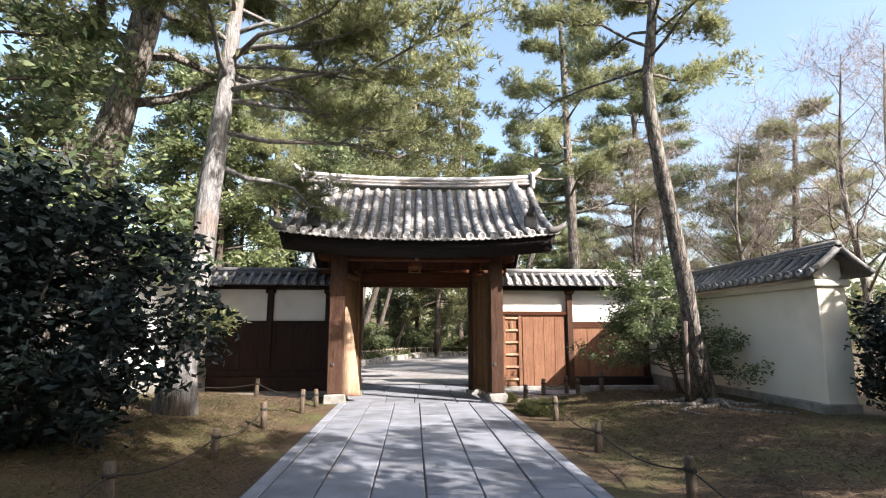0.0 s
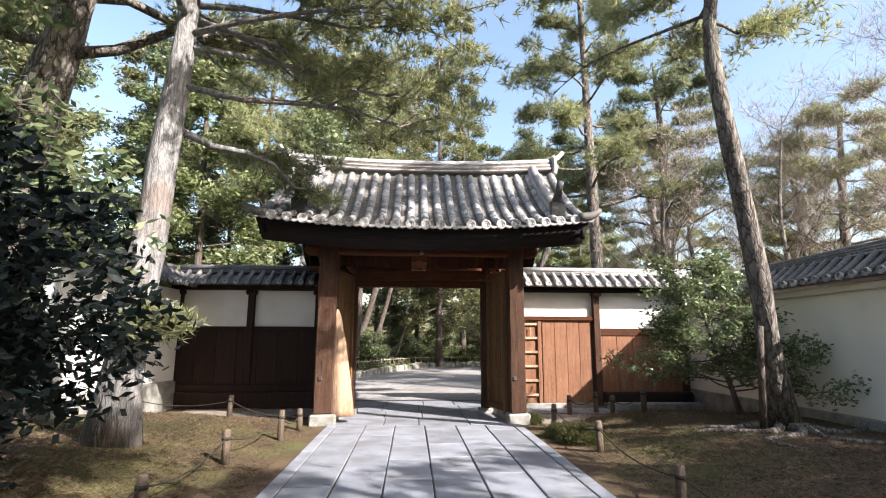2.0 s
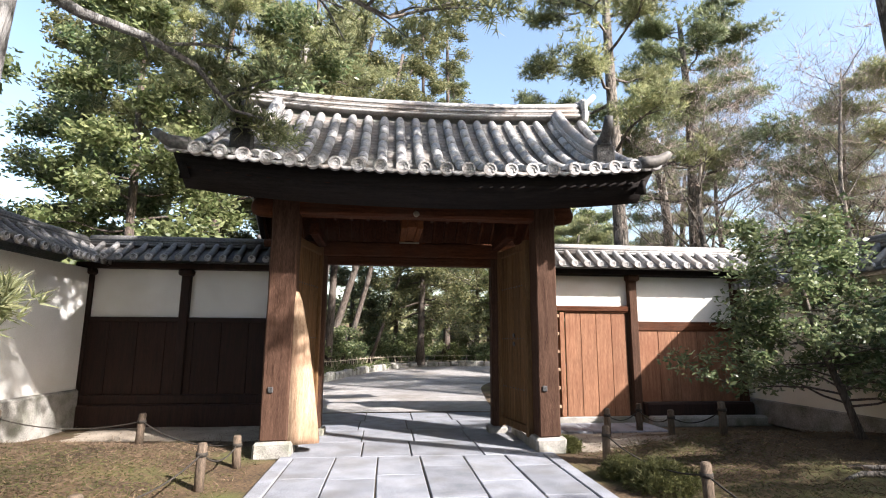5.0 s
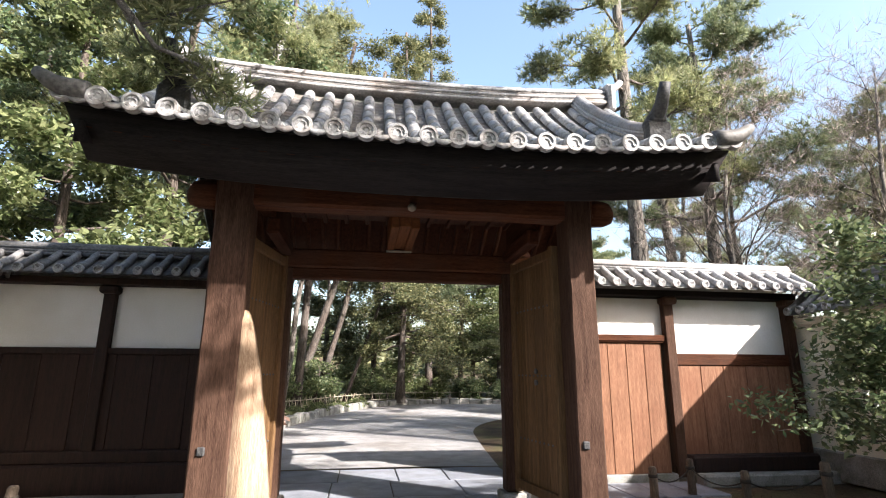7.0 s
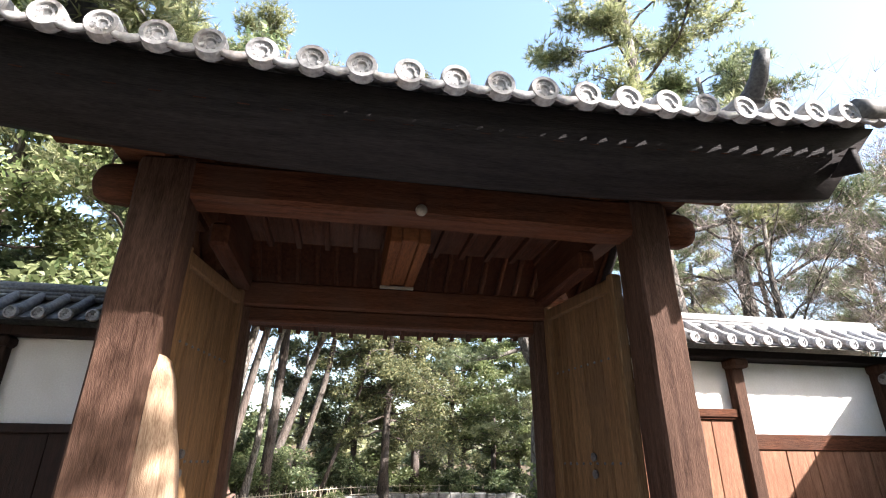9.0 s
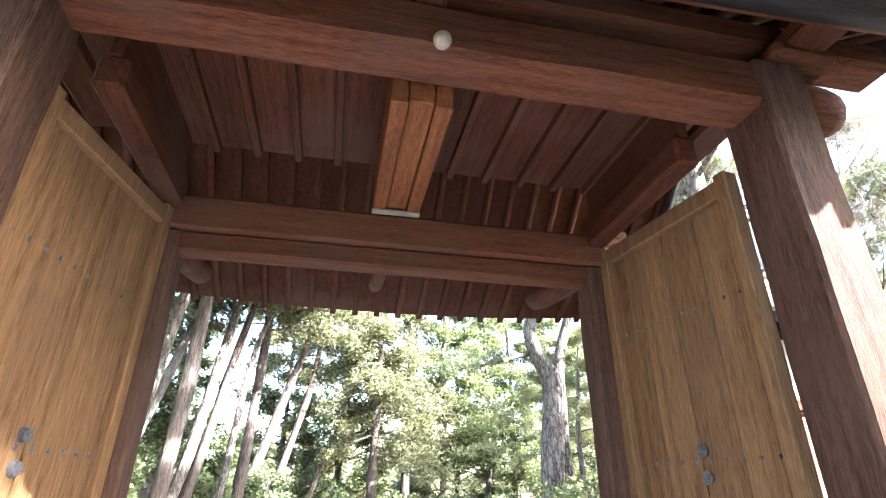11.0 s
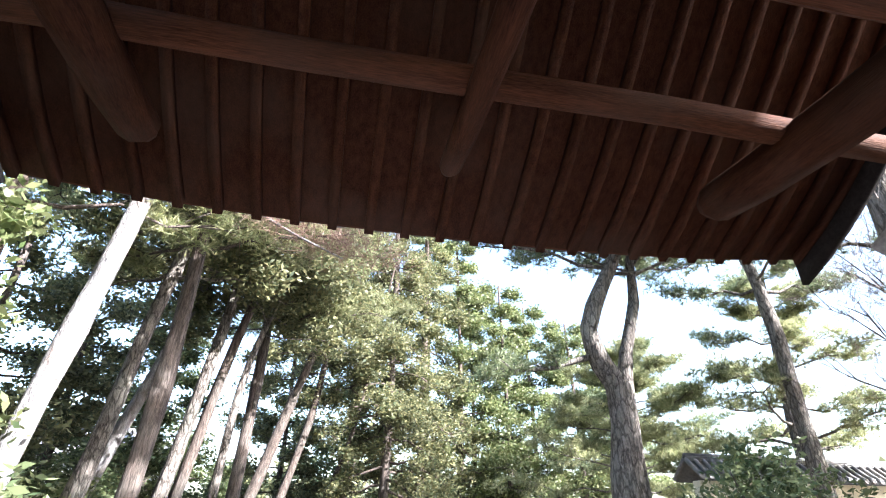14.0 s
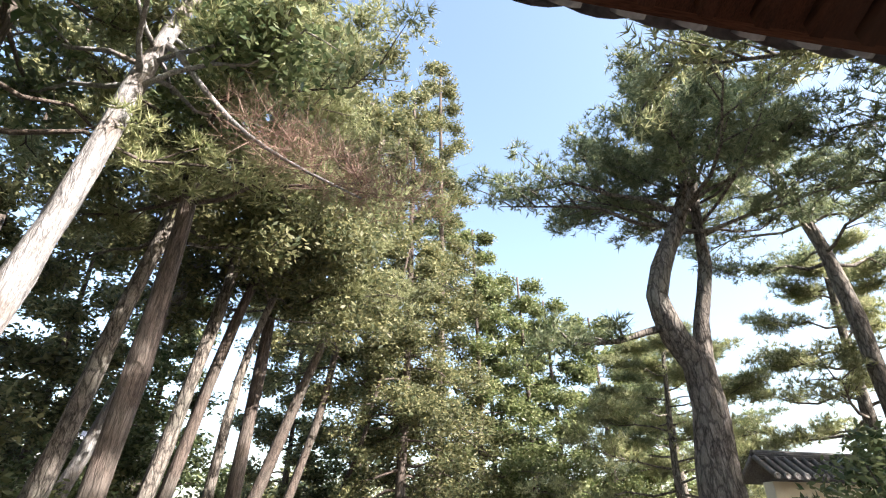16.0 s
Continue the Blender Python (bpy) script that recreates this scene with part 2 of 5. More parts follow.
def shared(name, me, m, parent):
    ob = new(name, me)
    ob.parent = parent
    ob.matrix_basis = Matrix.Translation(-OFFSET[parent]) @ m
    return ob


def box(x0, x1, y0, y1, z0, z1, bevel=0.012, bm=None, wobble=0.0, cuts=0):
    part_bm = bmesh.new()
    bmesh.ops.create_cube(part_bm, size=1)
    for v in part_bm.verts:
        v.co = Vector(((x0 + x1) / 2 + v.co.x * (x1 - x0), (y0 + y1) / 2 + v.co.y * (y1 - y0), (z0 + z1) / 2 + v.co.z * (z1 - z0)))
    if cuts:
        size = (x1 - x0, y1 - y0, z1 - z0)
        axis = size.index(max(size))
        es = [e for e in part_bm.edges if abs((e.verts[0].co - e.verts[1].co)[axis]) > 1e-4]
        bmesh.ops.subdivide_edges(part_bm, edges=es, cuts=cuts)
    if bevel:
        b = min(bevel, 0.3 * min(x1 - x0, y1 - y0, z1 - z0))
        bmesh.ops.bevel(part_bm, geom=part_bm.edges[:], offset=b, segments=1, affect="EDGES")
    if wobble:
        for v in part_bm.verts:
            v.co += noise.noise_vector(v.co * 2.3) * wobble
    if bm is None:
        return part_bm
    me = bpy.data.meshes.new("t")
    part_bm.to_mesh(me)
    bm.from_mesh(me)
    bpy.data.meshes.remove(me)
    part_bm.free()
    return bm


def smooth_path(pts, n):
    """n places along a Catmull-Rom curve."""
    p = [Vector(q) for q in pts]
    p = [p[0] * 2 - p[1]] + p + [p[-1] * 2 - p[-2]]
    out = []
    for i in range(n):
        s = i / (n - 1) * (len(p) - 3)
        k = min(int(s), len(p) - 4)
        t = s - k
        a, b, c, d = p[k:k + 4]
        out.append(0.5 * ((2 * b) + (c - a) * t + (2 * a - 5 * b + 4 * c - d) * t * t + (3 * b - a - 3 * c + d) * t ** 3))
    return out


def tube(pts, radii, sides=8, verts=None, faces=None, rough=0.0):
    """Adds a closed tapered tube to lists of places and quads."""
    verts = [] if verts is None else verts
    faces = [] if faces is None else faces
    base = len(verts)
    n = len(pts)
    for i, p in enumerate(pts):
        d = (pts[min(i + 1, n - 1)] - pts[max(i - 1, 0)]).normalized()
        u = d.orthogonal().normalized() if i == 0 else (u - d * u.dot(d)).normalized()
        w = d.cross(u)
        for k in range(sides):
            a = 2 * math.pi * k / sides
            r = radii[i] * (1 + (rough * noise.noise(p * 1.7 + Vector((math.cos(a), math.sin(a), 0)) * 1.3) if rough else 0))
            verts.append(p + u * (math.cos(a) * r) + w * (math.sin(a) * r))
    for i in range(n - 1):
        for k in range(sides):
            j = (k + 1) % sides
            faces.append((base + i * sides + k, base + i * sides + j, base + (i + 1) * sides + j, base + (i + 1) * sides + k))
    last = base + (n - 1) * sides
    for k in range(1, sides - 2, 2):
        faces.append((last, last + k, last + k + 1, last + k + 2))
        faces.append((base, base + k + 2, base + k + 1, base + k))
    return verts, faces


def tube_part(name, pts, radii, mat, parent, sides=8, label="", rough=0.0, smooth=True):
    v, f = tube([Vector(p) for p in pts], radii, sides, rough=rough)
    return raw(name, v, f, mat, parent, label, smooth)


# ---- foliage ----
RNG = np.random.default_rng(7)


def unit(n):
    v = RNG.normal(size=(n, 3))
    return v / np.linalg.norm(v, axis=1, keepdims=True)


def leaf_cloud(centres, radii, per, size, flat=1.0, droop=0.0):
    """Diamond leaves scattered in soft balls: places and quads."""
    c = np.repeat(np.asarray(centres, float), per, axis=0)
    r = np.repeat(np.asarray(radii, float), per)
    n = len(c)
    d = unit(n) * (RNG.random((n, 1)) ** 0.45) * r[:, None]
    d[:, 2] *= flat
    at = c + d
    a = unit(n)
    a[:, 2] = a[:, 2] * 0.6 - droop
    a /= np.linalg.norm(a, axis=1, keepdims=True)
    b = np.cross(a, unit(n))
    b /= np.linalg.norm(b, axis=1, keepdims=True) + 1e-9
    s = size * (0.6 + 0.8 * RNG.random((n, 1)))
    v = np.stack([at - a * s, at + b * s * 0.42, at + a * s, at - b * s * 0.42], axis=1)
    return v.reshape(-1, 3), np.arange(4 * n).reshape(-1, 4)


def needle_cloud(centres, radii, tufts, size, width, flat=0.45, blades=9):
    """Tufts of pine needles that fan out from points in flattened balls."""
    c = np.repeat(np.asarray(centres, float), tufts, axis=0)
    r = np.repeat(np.asarray(radii, float), tufts)
    n = len(c)
    d = unit(n) * (RNG.random((n, 1)) ** 0.5) * r[:, None]
    d[:, 2] *= flat
    at = np.repeat(c + d, blades, axis=0)
    axis = d / (np.linalg.norm(d, axis=1, keepdims=True) + 1e-9) * 0.6
    axis[:, 2] += 0.5
    axis = np.repeat(axis, blades, axis=0)
    m = len(at)
    a = axis + unit(m) * 0.8
    a /= np.linalg.norm(a, axis=1, keepdims=True)
    b = np.cross(a, unit(m))
    b /= np.linalg.norm(b, axis=1, keepdims=True) + 1e-9
    s = size * (0.7 + 0.6 * RNG.random((m, 1)))
    v = np.stack([at - b * width, at + b * width, at + a * s], axis=1)
    return v.reshape(-1, 3), np.arange(3 * m).reshape(-1, 3)


def tree(name, trunk_pts, r0, label, category, leaf="needle", bark="bark_pine", crown=(0.5, 1.0), limbs=14, reach=2.2, rise=0.15,
         per=40, clump=0.5, leaf_size=0.12, seed=1, group="", aim=None, droop=0.0, sides=9, r1=0.3, style="needle", twigs=4, extra=()):
    rnd = random.Random(seed)
    base = Vector(trunk_pts[0])
    root = thing(name, base, label, category, group)
    n = 14
    path = smooth_path(trunk_pts, n)
    radii = [r0 * (1.0 - (1 - r1) * i / (n - 1)) for i in range(n)]
    radii[0] *= 1.35
    tv, tf = tube(path, radii, sides + 3, rough=0.35)
    raw("trunk", tv, tf, M[bark], root, smooth=True)
    centres, sizes = [], []
    jobs = []
    for i in range(limbs):
        f = crown[0] + (crown[1] - crown[0]) * (i + rnd.random() * 0.7) / limbs
        a = i * 2.4 + rnd.uniform(-0.5, 0.5)
        if aim is not None and rnd.random() < 0.6:
            a = aim + rnd.uniform(-0.9, 0.9)
        L = reach * (1.15 - 0.75 * (f - crown[0]) / max(crown[1] - crown[0], 0.01)) * rnd.uniform(0.7, 1.2)
        jobs.append((f, a, L, rise + rnd.uniform(-0.15, 0.2)))
    jobs += list(extra)
    for f, a, L, up in jobs:
        s = min(f, 0.999) * (n - 1)
        k = int(s)
        p0 = path[k].lerp(path[min(k + 1, n - 1)], s - k)
        d = Vector((math.cos(a), math.sin(a), up)).normalized()
        side = Vector((-d.y, d.x, 0))
        pts = [p0]
        for j in range(1, 6):
            q = j / 5
            pts.append(p0 + d * L * q + side * (0.12 * L * math.sin(q * 4 + f * 9) * q) + Vector((0, 0, rnd.uniform(-0.05, 0.05) * L - droop * L * q * q)))
        rr = max(0.012, radii[k] * 0.34 * min(1.0, L / 2.0 + 0.3))
        bv, bf = [], []
        tube(pts, [rr * (1 - 0.8 * j / 5) for j in range(6)], 5, bv, bf)
        for j in range(twigs):
            q = 0.35 + 0.65 * (j + rnd.random() * 0.5) / twigs
            jj = min(int(q * 5), 4)
            t0 = pts[jj].lerp(pts[jj + 1], q * 5 - jj) if q < 1 else pts[5]
            td = (d * 0.6 + side * rnd.uniform(-1, 1) + Vector((0, 0, rnd.uniform(-0.2, 0.5)))).normalized()
            tl = L * rnd.uniform(0.15, 0.32)
            t1 = t0 + td * tl
            tube([t0, t0.lerp(t1, 0.5) + Vector((0, 0, 0.04 * tl)), t1], [rr * 0.35, rr * 0.24, rr * 0.1], 4, bv, bf)
            centres.append(t1)
            sizes.append(clump * rnd.uniform(0.6, 1.25))
            if rnd.random() < 0.6:
                centres.append(t0.lerp(t1, 0.4))
                sizes.append(clump * rnd.uniform(0.5, 0.9))
        raw("limb", bv, bf, M[bark], root, smooth=True)
    if centres and style == "needle":
        v, f = needle_cloud(centres, sizes, per, leaf_size, leaf_size * 0.055 + 0.002)
        raw("crown", v, f, M[leaf], root)
    elif centres and style == "leaf":
        v, f = leaf_cloud(centres, sizes, per, leaf_size, 0.8, 0.15)
        raw("crown", v, f, M[leaf], root)
    elif centres and style == "bare":
        v, f = needle_cloud(centres, sizes, per, leaf_size, 0.0035, 1.0, 5)
        tagged(raw("twig_spray", v, f, M[leaf], root), kind="stuff")
    return root


def shrub(name, at, size, label, category, leaf="leaf_dark", count=60, per=60, leaf_size=0.06, clump=0.35, seed=2, stems=5, bark="bark_dark", group=""):
    rnd = random.Random(seed)
    root = thing(name, at, label, category, group)
    c0 = Vector(at) + Vector((0, 0, size[2]))
    sv, sf, centres, sizes = [], [], [], []
    for i in range(stems):
        a = i * 2.4 + rnd.random()
        e = c0 + Vector((math.cos(a) * size[0] * 0.55, math.sin(a) * size[1] * 0.55, rnd.uniform(-0.1, 0.7) * size[2]))
        s = Vector(at) + Vector((math.cos(a) * 0.12, math.sin(a) * 0.12, -0.03))
        tube(smooth_path([s, s.lerp(e, 0.5) + Vector((rnd.uniform(-0.15, 0.15), rnd.uniform(-0.15, 0.15), 0)), e], 6), [0.035, 0.03, 0.026, 0.022, 0.016, 0.008], 6, sv, sf)
    raw("stem", sv, sf, M[bark], root, smooth=True)
    for i in range(count):
        d = Vector(unit(1)[0]) * (rnd.random() ** 0.33)
        centres.append(c0 + Vector((d.x * size[0], d.y * size[1], d.z * size[2])))
        sizes.append(clump * rnd.uniform(0.6, 1.3))
    v, f = leaf_cloud(centres, sizes, per, leaf_size, 0.75, 0.1)
    v[:, 2] = np.maximum(v[:, 2], at[2] + 0.02)
    raw("foliage", v, f, M[leaf], root)
    return root


# ---- ground ----
def ground_height(x, y):
    side = max(0.0, min(1.0, (abs(x - 0.15) - 2.0) / 2.4))
    front = max(0.0, min(1.0, (13.2 - y) / 1.5)) * max(0.0, min(1.0, (y + 12) / 6))
    h = 0.3 * side * side * (3 - 2 * side) * front
    bank = max(0.0, min(1.0, (-x - 3.0 + 0.12 * max(0, y - 24)) / 6)) * max(0.0, min(1.0, (y - 17) / 4))
    far = max(0.0, min(1.0, (y - 36) / 20)) * 1.5 * max(0.0, min(1.0, (90 - y) / 30))
    return h + bank * 1.6 + far + 0.03 * noise.noise(Vector((x * 0.9, y * 0.9, 0))) * min(1.0, max(0.0, abs(x - 0.15) - 1.9)) - 0.035


xs = [-400, -150, -60, -30] + [-20 + 0.5 * i for i in range(81)] + [30, 60, 150, 400]
ys = [-400, -150, -60, -25] + [-14 + 0.5 * i for i in range(125)] + [60, 90, 160, 420]
gv = [(x, y, ground_height(x, y)) for y in ys for x in xs]
gf = [(j * len(xs) + i, j * len(xs) + i + 1, (j + 1) * len(xs) + i + 1, (j + 1) * len(xs) + i) for j in range(len(ys) - 1) for i in range(len(xs) - 1)]
ground = tagged(raw("ground", gv, gf, M["soil"], smooth=True), "bare mossy soil with dry needles in a garden", "ground", kind="structure")

# Gravel drive beyond the gate, a slightly raised sheet that bends to the right
left_edge = smooth_path([(-1.75, 16.0, 0), (-2.4, 19, 0), (-2.6, 22, 0), (-1.6, 27, 0), (0.6, 32.5, 0), (4, 34.5, 0), (11, 33, 0), (20, 30, 0)], 40)
right_edge = smooth_path([(1.95, 16.0, 0), (2.3, 19, 0), (2.8, 22, 0), (4.0, 24.5, 0), (6.5, 27, 0), (9, 27.6, 0), (13, 27, 0), (20, 25, 0)], 40)
rv, rf = [], []
for i in range(40):
    for k in range(5):
        q = left_edge[i].lerp(right_edge[i], k / 4)
        rv.append((q.x, q.y, 0.004 + 0.012 * math.sin(k / 4 * math.pi)))
for i in range(39):
    for k in range(4):
        rf.append((i * 5 + k, i * 5 + k + 1, i * 5 + k + 6, i * 5 + k + 5))
tagged(raw("road", rv, rf, M["gravel"], smooth=True), "pale gravel drive bending away behind the gate", "path", kind="structure")

# Pale trodden earth before the side door and along the foot of the west wall
for x0, x1, y0, y1, seed in ((1.98, 4.6, 12.0, 13.48, 3), (-5.4, -1.98, 12.9, 14.6, 8)):
    ev, ef = [], []
    nx, ny = 22, 12
    for j in range(ny + 1):
        for i in range(nx + 1):
            x, y = x0 + (x1 - x0) * i / nx, y0 + (y1 - y0) * j / ny
            edge = min(i / 3, (nx - i) / 3, j / 3, 1.0)
            x += 0.12 * noise.noise(Vector((x * 2, y * 2, seed)))
            y += (0.22 if j < 3 else 0.0) * noise.noise(Vector((x * 1.7, seed, 1)))
            ev.append((x, y, ground_height(x, y) + 0.022 * edge - 0.008 + 0.006 * noise.noise(Vector((x * 6, y * 6, 2)))))
    for j in range(ny):
        for i in range(nx):
            a = j * (nx + 1) + i
            ef.append((a, a + 1, a + nx + 2, a + nx + 1))
    tagged(raw("trodden_earth", ev, ef, M["earth"], smooth=True), "pale trodden sandy earth beside the gate", "ground", kind="structure")

# ---- gate ----
CX = 0.1
gate = thing("gate", (CX, 12.3, 0), "old weathered timber temple gate with grey tiled roof", "gate")
STEP = 0.272


def roof_z(y, x=CX):
    """Height of the pan tiles; the eaves lift towards the ends."""
    lift = 0.17 * (abs(x - CX) / 3.0) ** 2.4
    if y < 13.65:
        q = (y - 11.07) / 2.58
        return 3.55 + 0.5 * q + 1.3 * max(q, 0.0) ** 1.65 + lift * (1 - 0.35 * q)
    q = (16.1 - y) / 2.45
    return 3.28 + 0.66 * q + 1.41 * max(q, 0.0) ** 1.7 + lift * (1 - 0.35 * q)


def slope_strip(x0, x1, y0, y1, under, thick, n=8, nx=12, bm=None):
    """A curved slab that follows the roof, a given height under the tiles."""
    vs, fs = [], []
    for j in range(n + 1):
        y = y0 + (y1 - y0) * j / n
        for i in range(nx + 1):
            x = x0 + (x1 - x0) * i / nx
            z = roof_z(y, x) - under
            vs += [(x, y, z), (x, y, z - thick)]
    w = 2 * (nx + 1)
    for j in range(n):
        for i in range(nx):
            a = j * w + 2 * i
            fs += [(a, a + 2, a + w + 2, a + w), (a + 1, a + w + 1, a + w + 3, a + 3)]
    for i in range(nx):
        a, b = 2 * i, n * w + 2 * i
        fs += [(a, a + 1, a + 3, a + 2), (b, b + 2, b + 3, b + 1)]
    for j in range(n):
        a, b = j * w, j * w + 2 * nx
        fs += [(a, a + w, a + w + 1, a + 1), (b, b + 1, b + w + 1, b + w)]
    return vs, fs


XL, XR = CX - 3.02, CX + 3.02
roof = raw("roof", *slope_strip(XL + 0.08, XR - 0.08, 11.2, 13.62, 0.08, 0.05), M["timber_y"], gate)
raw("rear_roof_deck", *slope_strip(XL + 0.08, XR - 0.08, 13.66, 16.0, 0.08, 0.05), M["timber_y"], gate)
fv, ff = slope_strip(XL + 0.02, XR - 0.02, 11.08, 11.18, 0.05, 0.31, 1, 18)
# Lower edge set far back so that the sun misses the face
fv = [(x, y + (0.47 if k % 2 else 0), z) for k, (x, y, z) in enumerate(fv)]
raw("fascia", fv, ff, M["fascia"], gate, "dark grey curved eaves board kept in shade")
raw("eaves_purlin", *slope_strip(XL + 0.22, XR - 0.22, 11.6, 11.75, 0.32, 0.17, 1, 18), M["timber_x"], gate)
raw("rear_fascia", *slope_strip(XL + 0.02, XR - 0.02, 15.95, 16.05, 0.05, 0.045, 1, 18), M["timber_x"], gate)

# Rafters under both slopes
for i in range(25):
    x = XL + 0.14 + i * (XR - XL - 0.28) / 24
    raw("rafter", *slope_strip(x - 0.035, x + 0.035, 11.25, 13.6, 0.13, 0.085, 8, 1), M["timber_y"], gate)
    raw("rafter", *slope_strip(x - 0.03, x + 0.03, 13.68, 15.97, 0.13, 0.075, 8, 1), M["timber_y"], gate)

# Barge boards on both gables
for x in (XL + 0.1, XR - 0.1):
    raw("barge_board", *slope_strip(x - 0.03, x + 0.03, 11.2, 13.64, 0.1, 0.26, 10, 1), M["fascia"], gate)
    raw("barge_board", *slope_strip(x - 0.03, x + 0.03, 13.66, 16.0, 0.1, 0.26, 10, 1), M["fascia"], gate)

# Pan tiles: shallow troughs in overlapping courses, joined
pv, pf = [], []
COURSES = 24
for y_from, y_to in ((11.02, 13.6), (16.12, 13.7)):
    for i in range(22):
        xc = XL + 0.03 + (i + 0.5) * STEP
        for j in range(COURSES):
            ya, yb = y_from + (y_to - y_from) * j / COURSES, y_from + (y_to - y_from) * (j + 1.15) / COURSES
            b = len(pv)
            for y, dz in ((ya, 0.035), (yb, 0.008)):
                for k in range(5):
                    u = (k - 2) / 2
                    pv.append((xc + u * STEP * 0.5, y, roof_z(min(max(y, 11.02), 16.12), xc) + dz + 0.035 * u * u - 0.03))
            for k in range(5):
                u = (k - 2) / 2
                pv.append((xc + u * STEP * 0.5, ya, roof_z(ya, xc) + 0.035 * u * u - 0.045))
            for k in range(4):
                pf += [(b + k, b + k + 1, b + 6 + k, b + 5 + k), (b + 10 + k, b + 11 + k, b + 1 + k, b + k)]
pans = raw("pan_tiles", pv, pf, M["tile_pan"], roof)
tagged(pans, kind="stuff")


def half_round(r0, r1, length, seg=8):
    vs, fs = [], []
    for y, r in ((0, r0), (length * 0.86, r1), (length * 0.861, r1 * 0.9), (length, r1 * 0.9)):
        for k in range(seg + 1):
            a = math.pi * k / seg
            vs.append((math.cos(a) * r, y, math.sin(a) * r))
    for j in range(3):
        for k in range(seg):
            b = j * (seg + 1) + k
            fs.append((b, b + seg + 1, b + seg + 2, b + 1))
    b = len(vs)
    for k in range(seg + 1):
        a = math.pi * k / seg
        vs.append((math.cos(a) * r0 * 0.8, 0, math.sin(a) * r0 * 0.8))
    for k in range(seg):
        fs.append((k, k + 1, b + k + 1, b + k))
    me = bpy.data.meshes.new("cover_tile")
    me.from_pydata(vs, [], fs)
    finish(me, M["tile"], True)
    return me


def eave_disc():
    """A round eaves tile end: rim, recess, boss, and a ring of small beads."""
    v, f = [], []
    prof = [(0.0, 0.012), (0.022, 0.012), (0.03, 0.0), (0.058, 0.0), (0.062, -0.014), (0.085, -0.014), (0.09, 0.0), (0.09, 0.05)]
    seg = 18
    for r, d in prof:
        for k in range(seg):
            a = 2 * math.pi * k / seg
            v.append((math.cos(a) * max(r, 0.001), d, math.sin(a) * max(r, 0.001)))
    for j in range(len(prof) - 1):
        for k in range(seg):
            b = (k + 1) % seg
            f.append((j * seg + k, (j + 1) * seg + k, (j + 1) * seg + b, j * seg + b))
    for k in range(10):
        a = 2 * math.pi * k / 10
        c = (math.cos(a) * 0.045, -0.007, math.sin(a) * 0.045)
        b = len(v)
        for s in ((-1, 0), (0, -1), (1, 0), (0, 1)):
            v.append((c[0] + s[0] * 0.009, 0.004, c[2] + s[1] * 0.009))
        v.append(c)
        for q in range(4):
            f.append((b + q, b + (q + 1) % 4, b + 4, b + 4))
    me = bpy.data.meshes.new("eave_tile")
    me.from_pydata(v, [], [tuple(dict.fromkeys(q)) for q in f])
    finish(me, M["tile"], False)
    return me


COVER, DISC = half_round(0.078, 0.073, 0.33), eave_disc()
NSEG = 9
for i in range(23):
    x = XL + 0.03 + i * STEP
    for j in range(NSEG):
        y0, y1 = 11.02 + 2.5 * j / NSEG, 11.02 + 2.5 * (j + 1) / NSEG
        z0, z1 = roof_z(y0, x) + 0.03, roof_z(y1, x) + 0.03
        ang = math.atan2(z1 - z0, y1 - y0)
        length = math.hypot(z1 - z0, y1 - y0)
        if j == 0 and i in (0, 22):
            pass
        shared("cover_tile", COVER, Matrix.Translation((x, y0, z0)) @ Matrix.Rotation(ang, 4, "X") @ Matrix.Rotation(random.uniform(-0.02, 0.02), 4, "Z") @ Matrix.Diagonal((1, (length + 0.03) / 0.33, 1, 1)), roof)
    shared("eave_tile", DISC, Matrix.Translation((x, 11.0, roof_z(11.02, x) + 0.03)) @ Matrix.Rotation(random.uniform(0, 6), 4, "Y"), roof)
    z = roof_z(11.02, x + STEP / 2)
    if i < 22:
        # drooping lip of the pan tile between two round ends
        lv = []
        for dy in (0, 0.02):
            for k in range(7):
                u = (k - 3) / 3
                for dz in (0.0, -0.05):
                    lv.append((x + STEP / 2 + u * STEP * 0.4, 10.99 + dy, z + 0.025 * u * u - 0.01 + dz * (1 - 0.5 * abs(u))))
        lf = [(2 * k, 2 * k + 1, 2 * k + 3, 2 * k + 2) for k in range(6)] + [(14 + 2 * k + 2, 14 + 2 * k + 3, 14 + 2 * k + 1, 14 + 2 * k) for k in range(6)]
        lf += [(2 * k + 1, 14 + 2 * k + 1, 14 + 2 * k + 3, 2 * k + 3) for k in range(6)] + [(2 * k, 2 * k + 2, 14 + 2 * k + 2, 14 + 2 * k) for k in range(6)]
        raw("eave_lip", lv, lf, M["tile"], roof)
# rear rolls, joined
bv, bf = [], []
for i in range(23):
    x = XL + 0.03 + i * STEP
    pts = [Vector((x, 16.12 - 2.4 * j / 9, roof_z(16.12 - 2.4 * j / 9, x) + 0.02)) for j in range(10)]
    tube(pts, [0.08] * 10, 8, bv, bf)
tagged(raw("rear_cover_tiles", bv, bf, M["tile"], roof, smooth=True), kind="stuff")


# Main ridge: stacked flat courses under a half-round cap, lifting at the ends
def ridge_z(x):
    return 5.38 + 0.13 * (abs(x - CX) / 3.1) ** 2.2


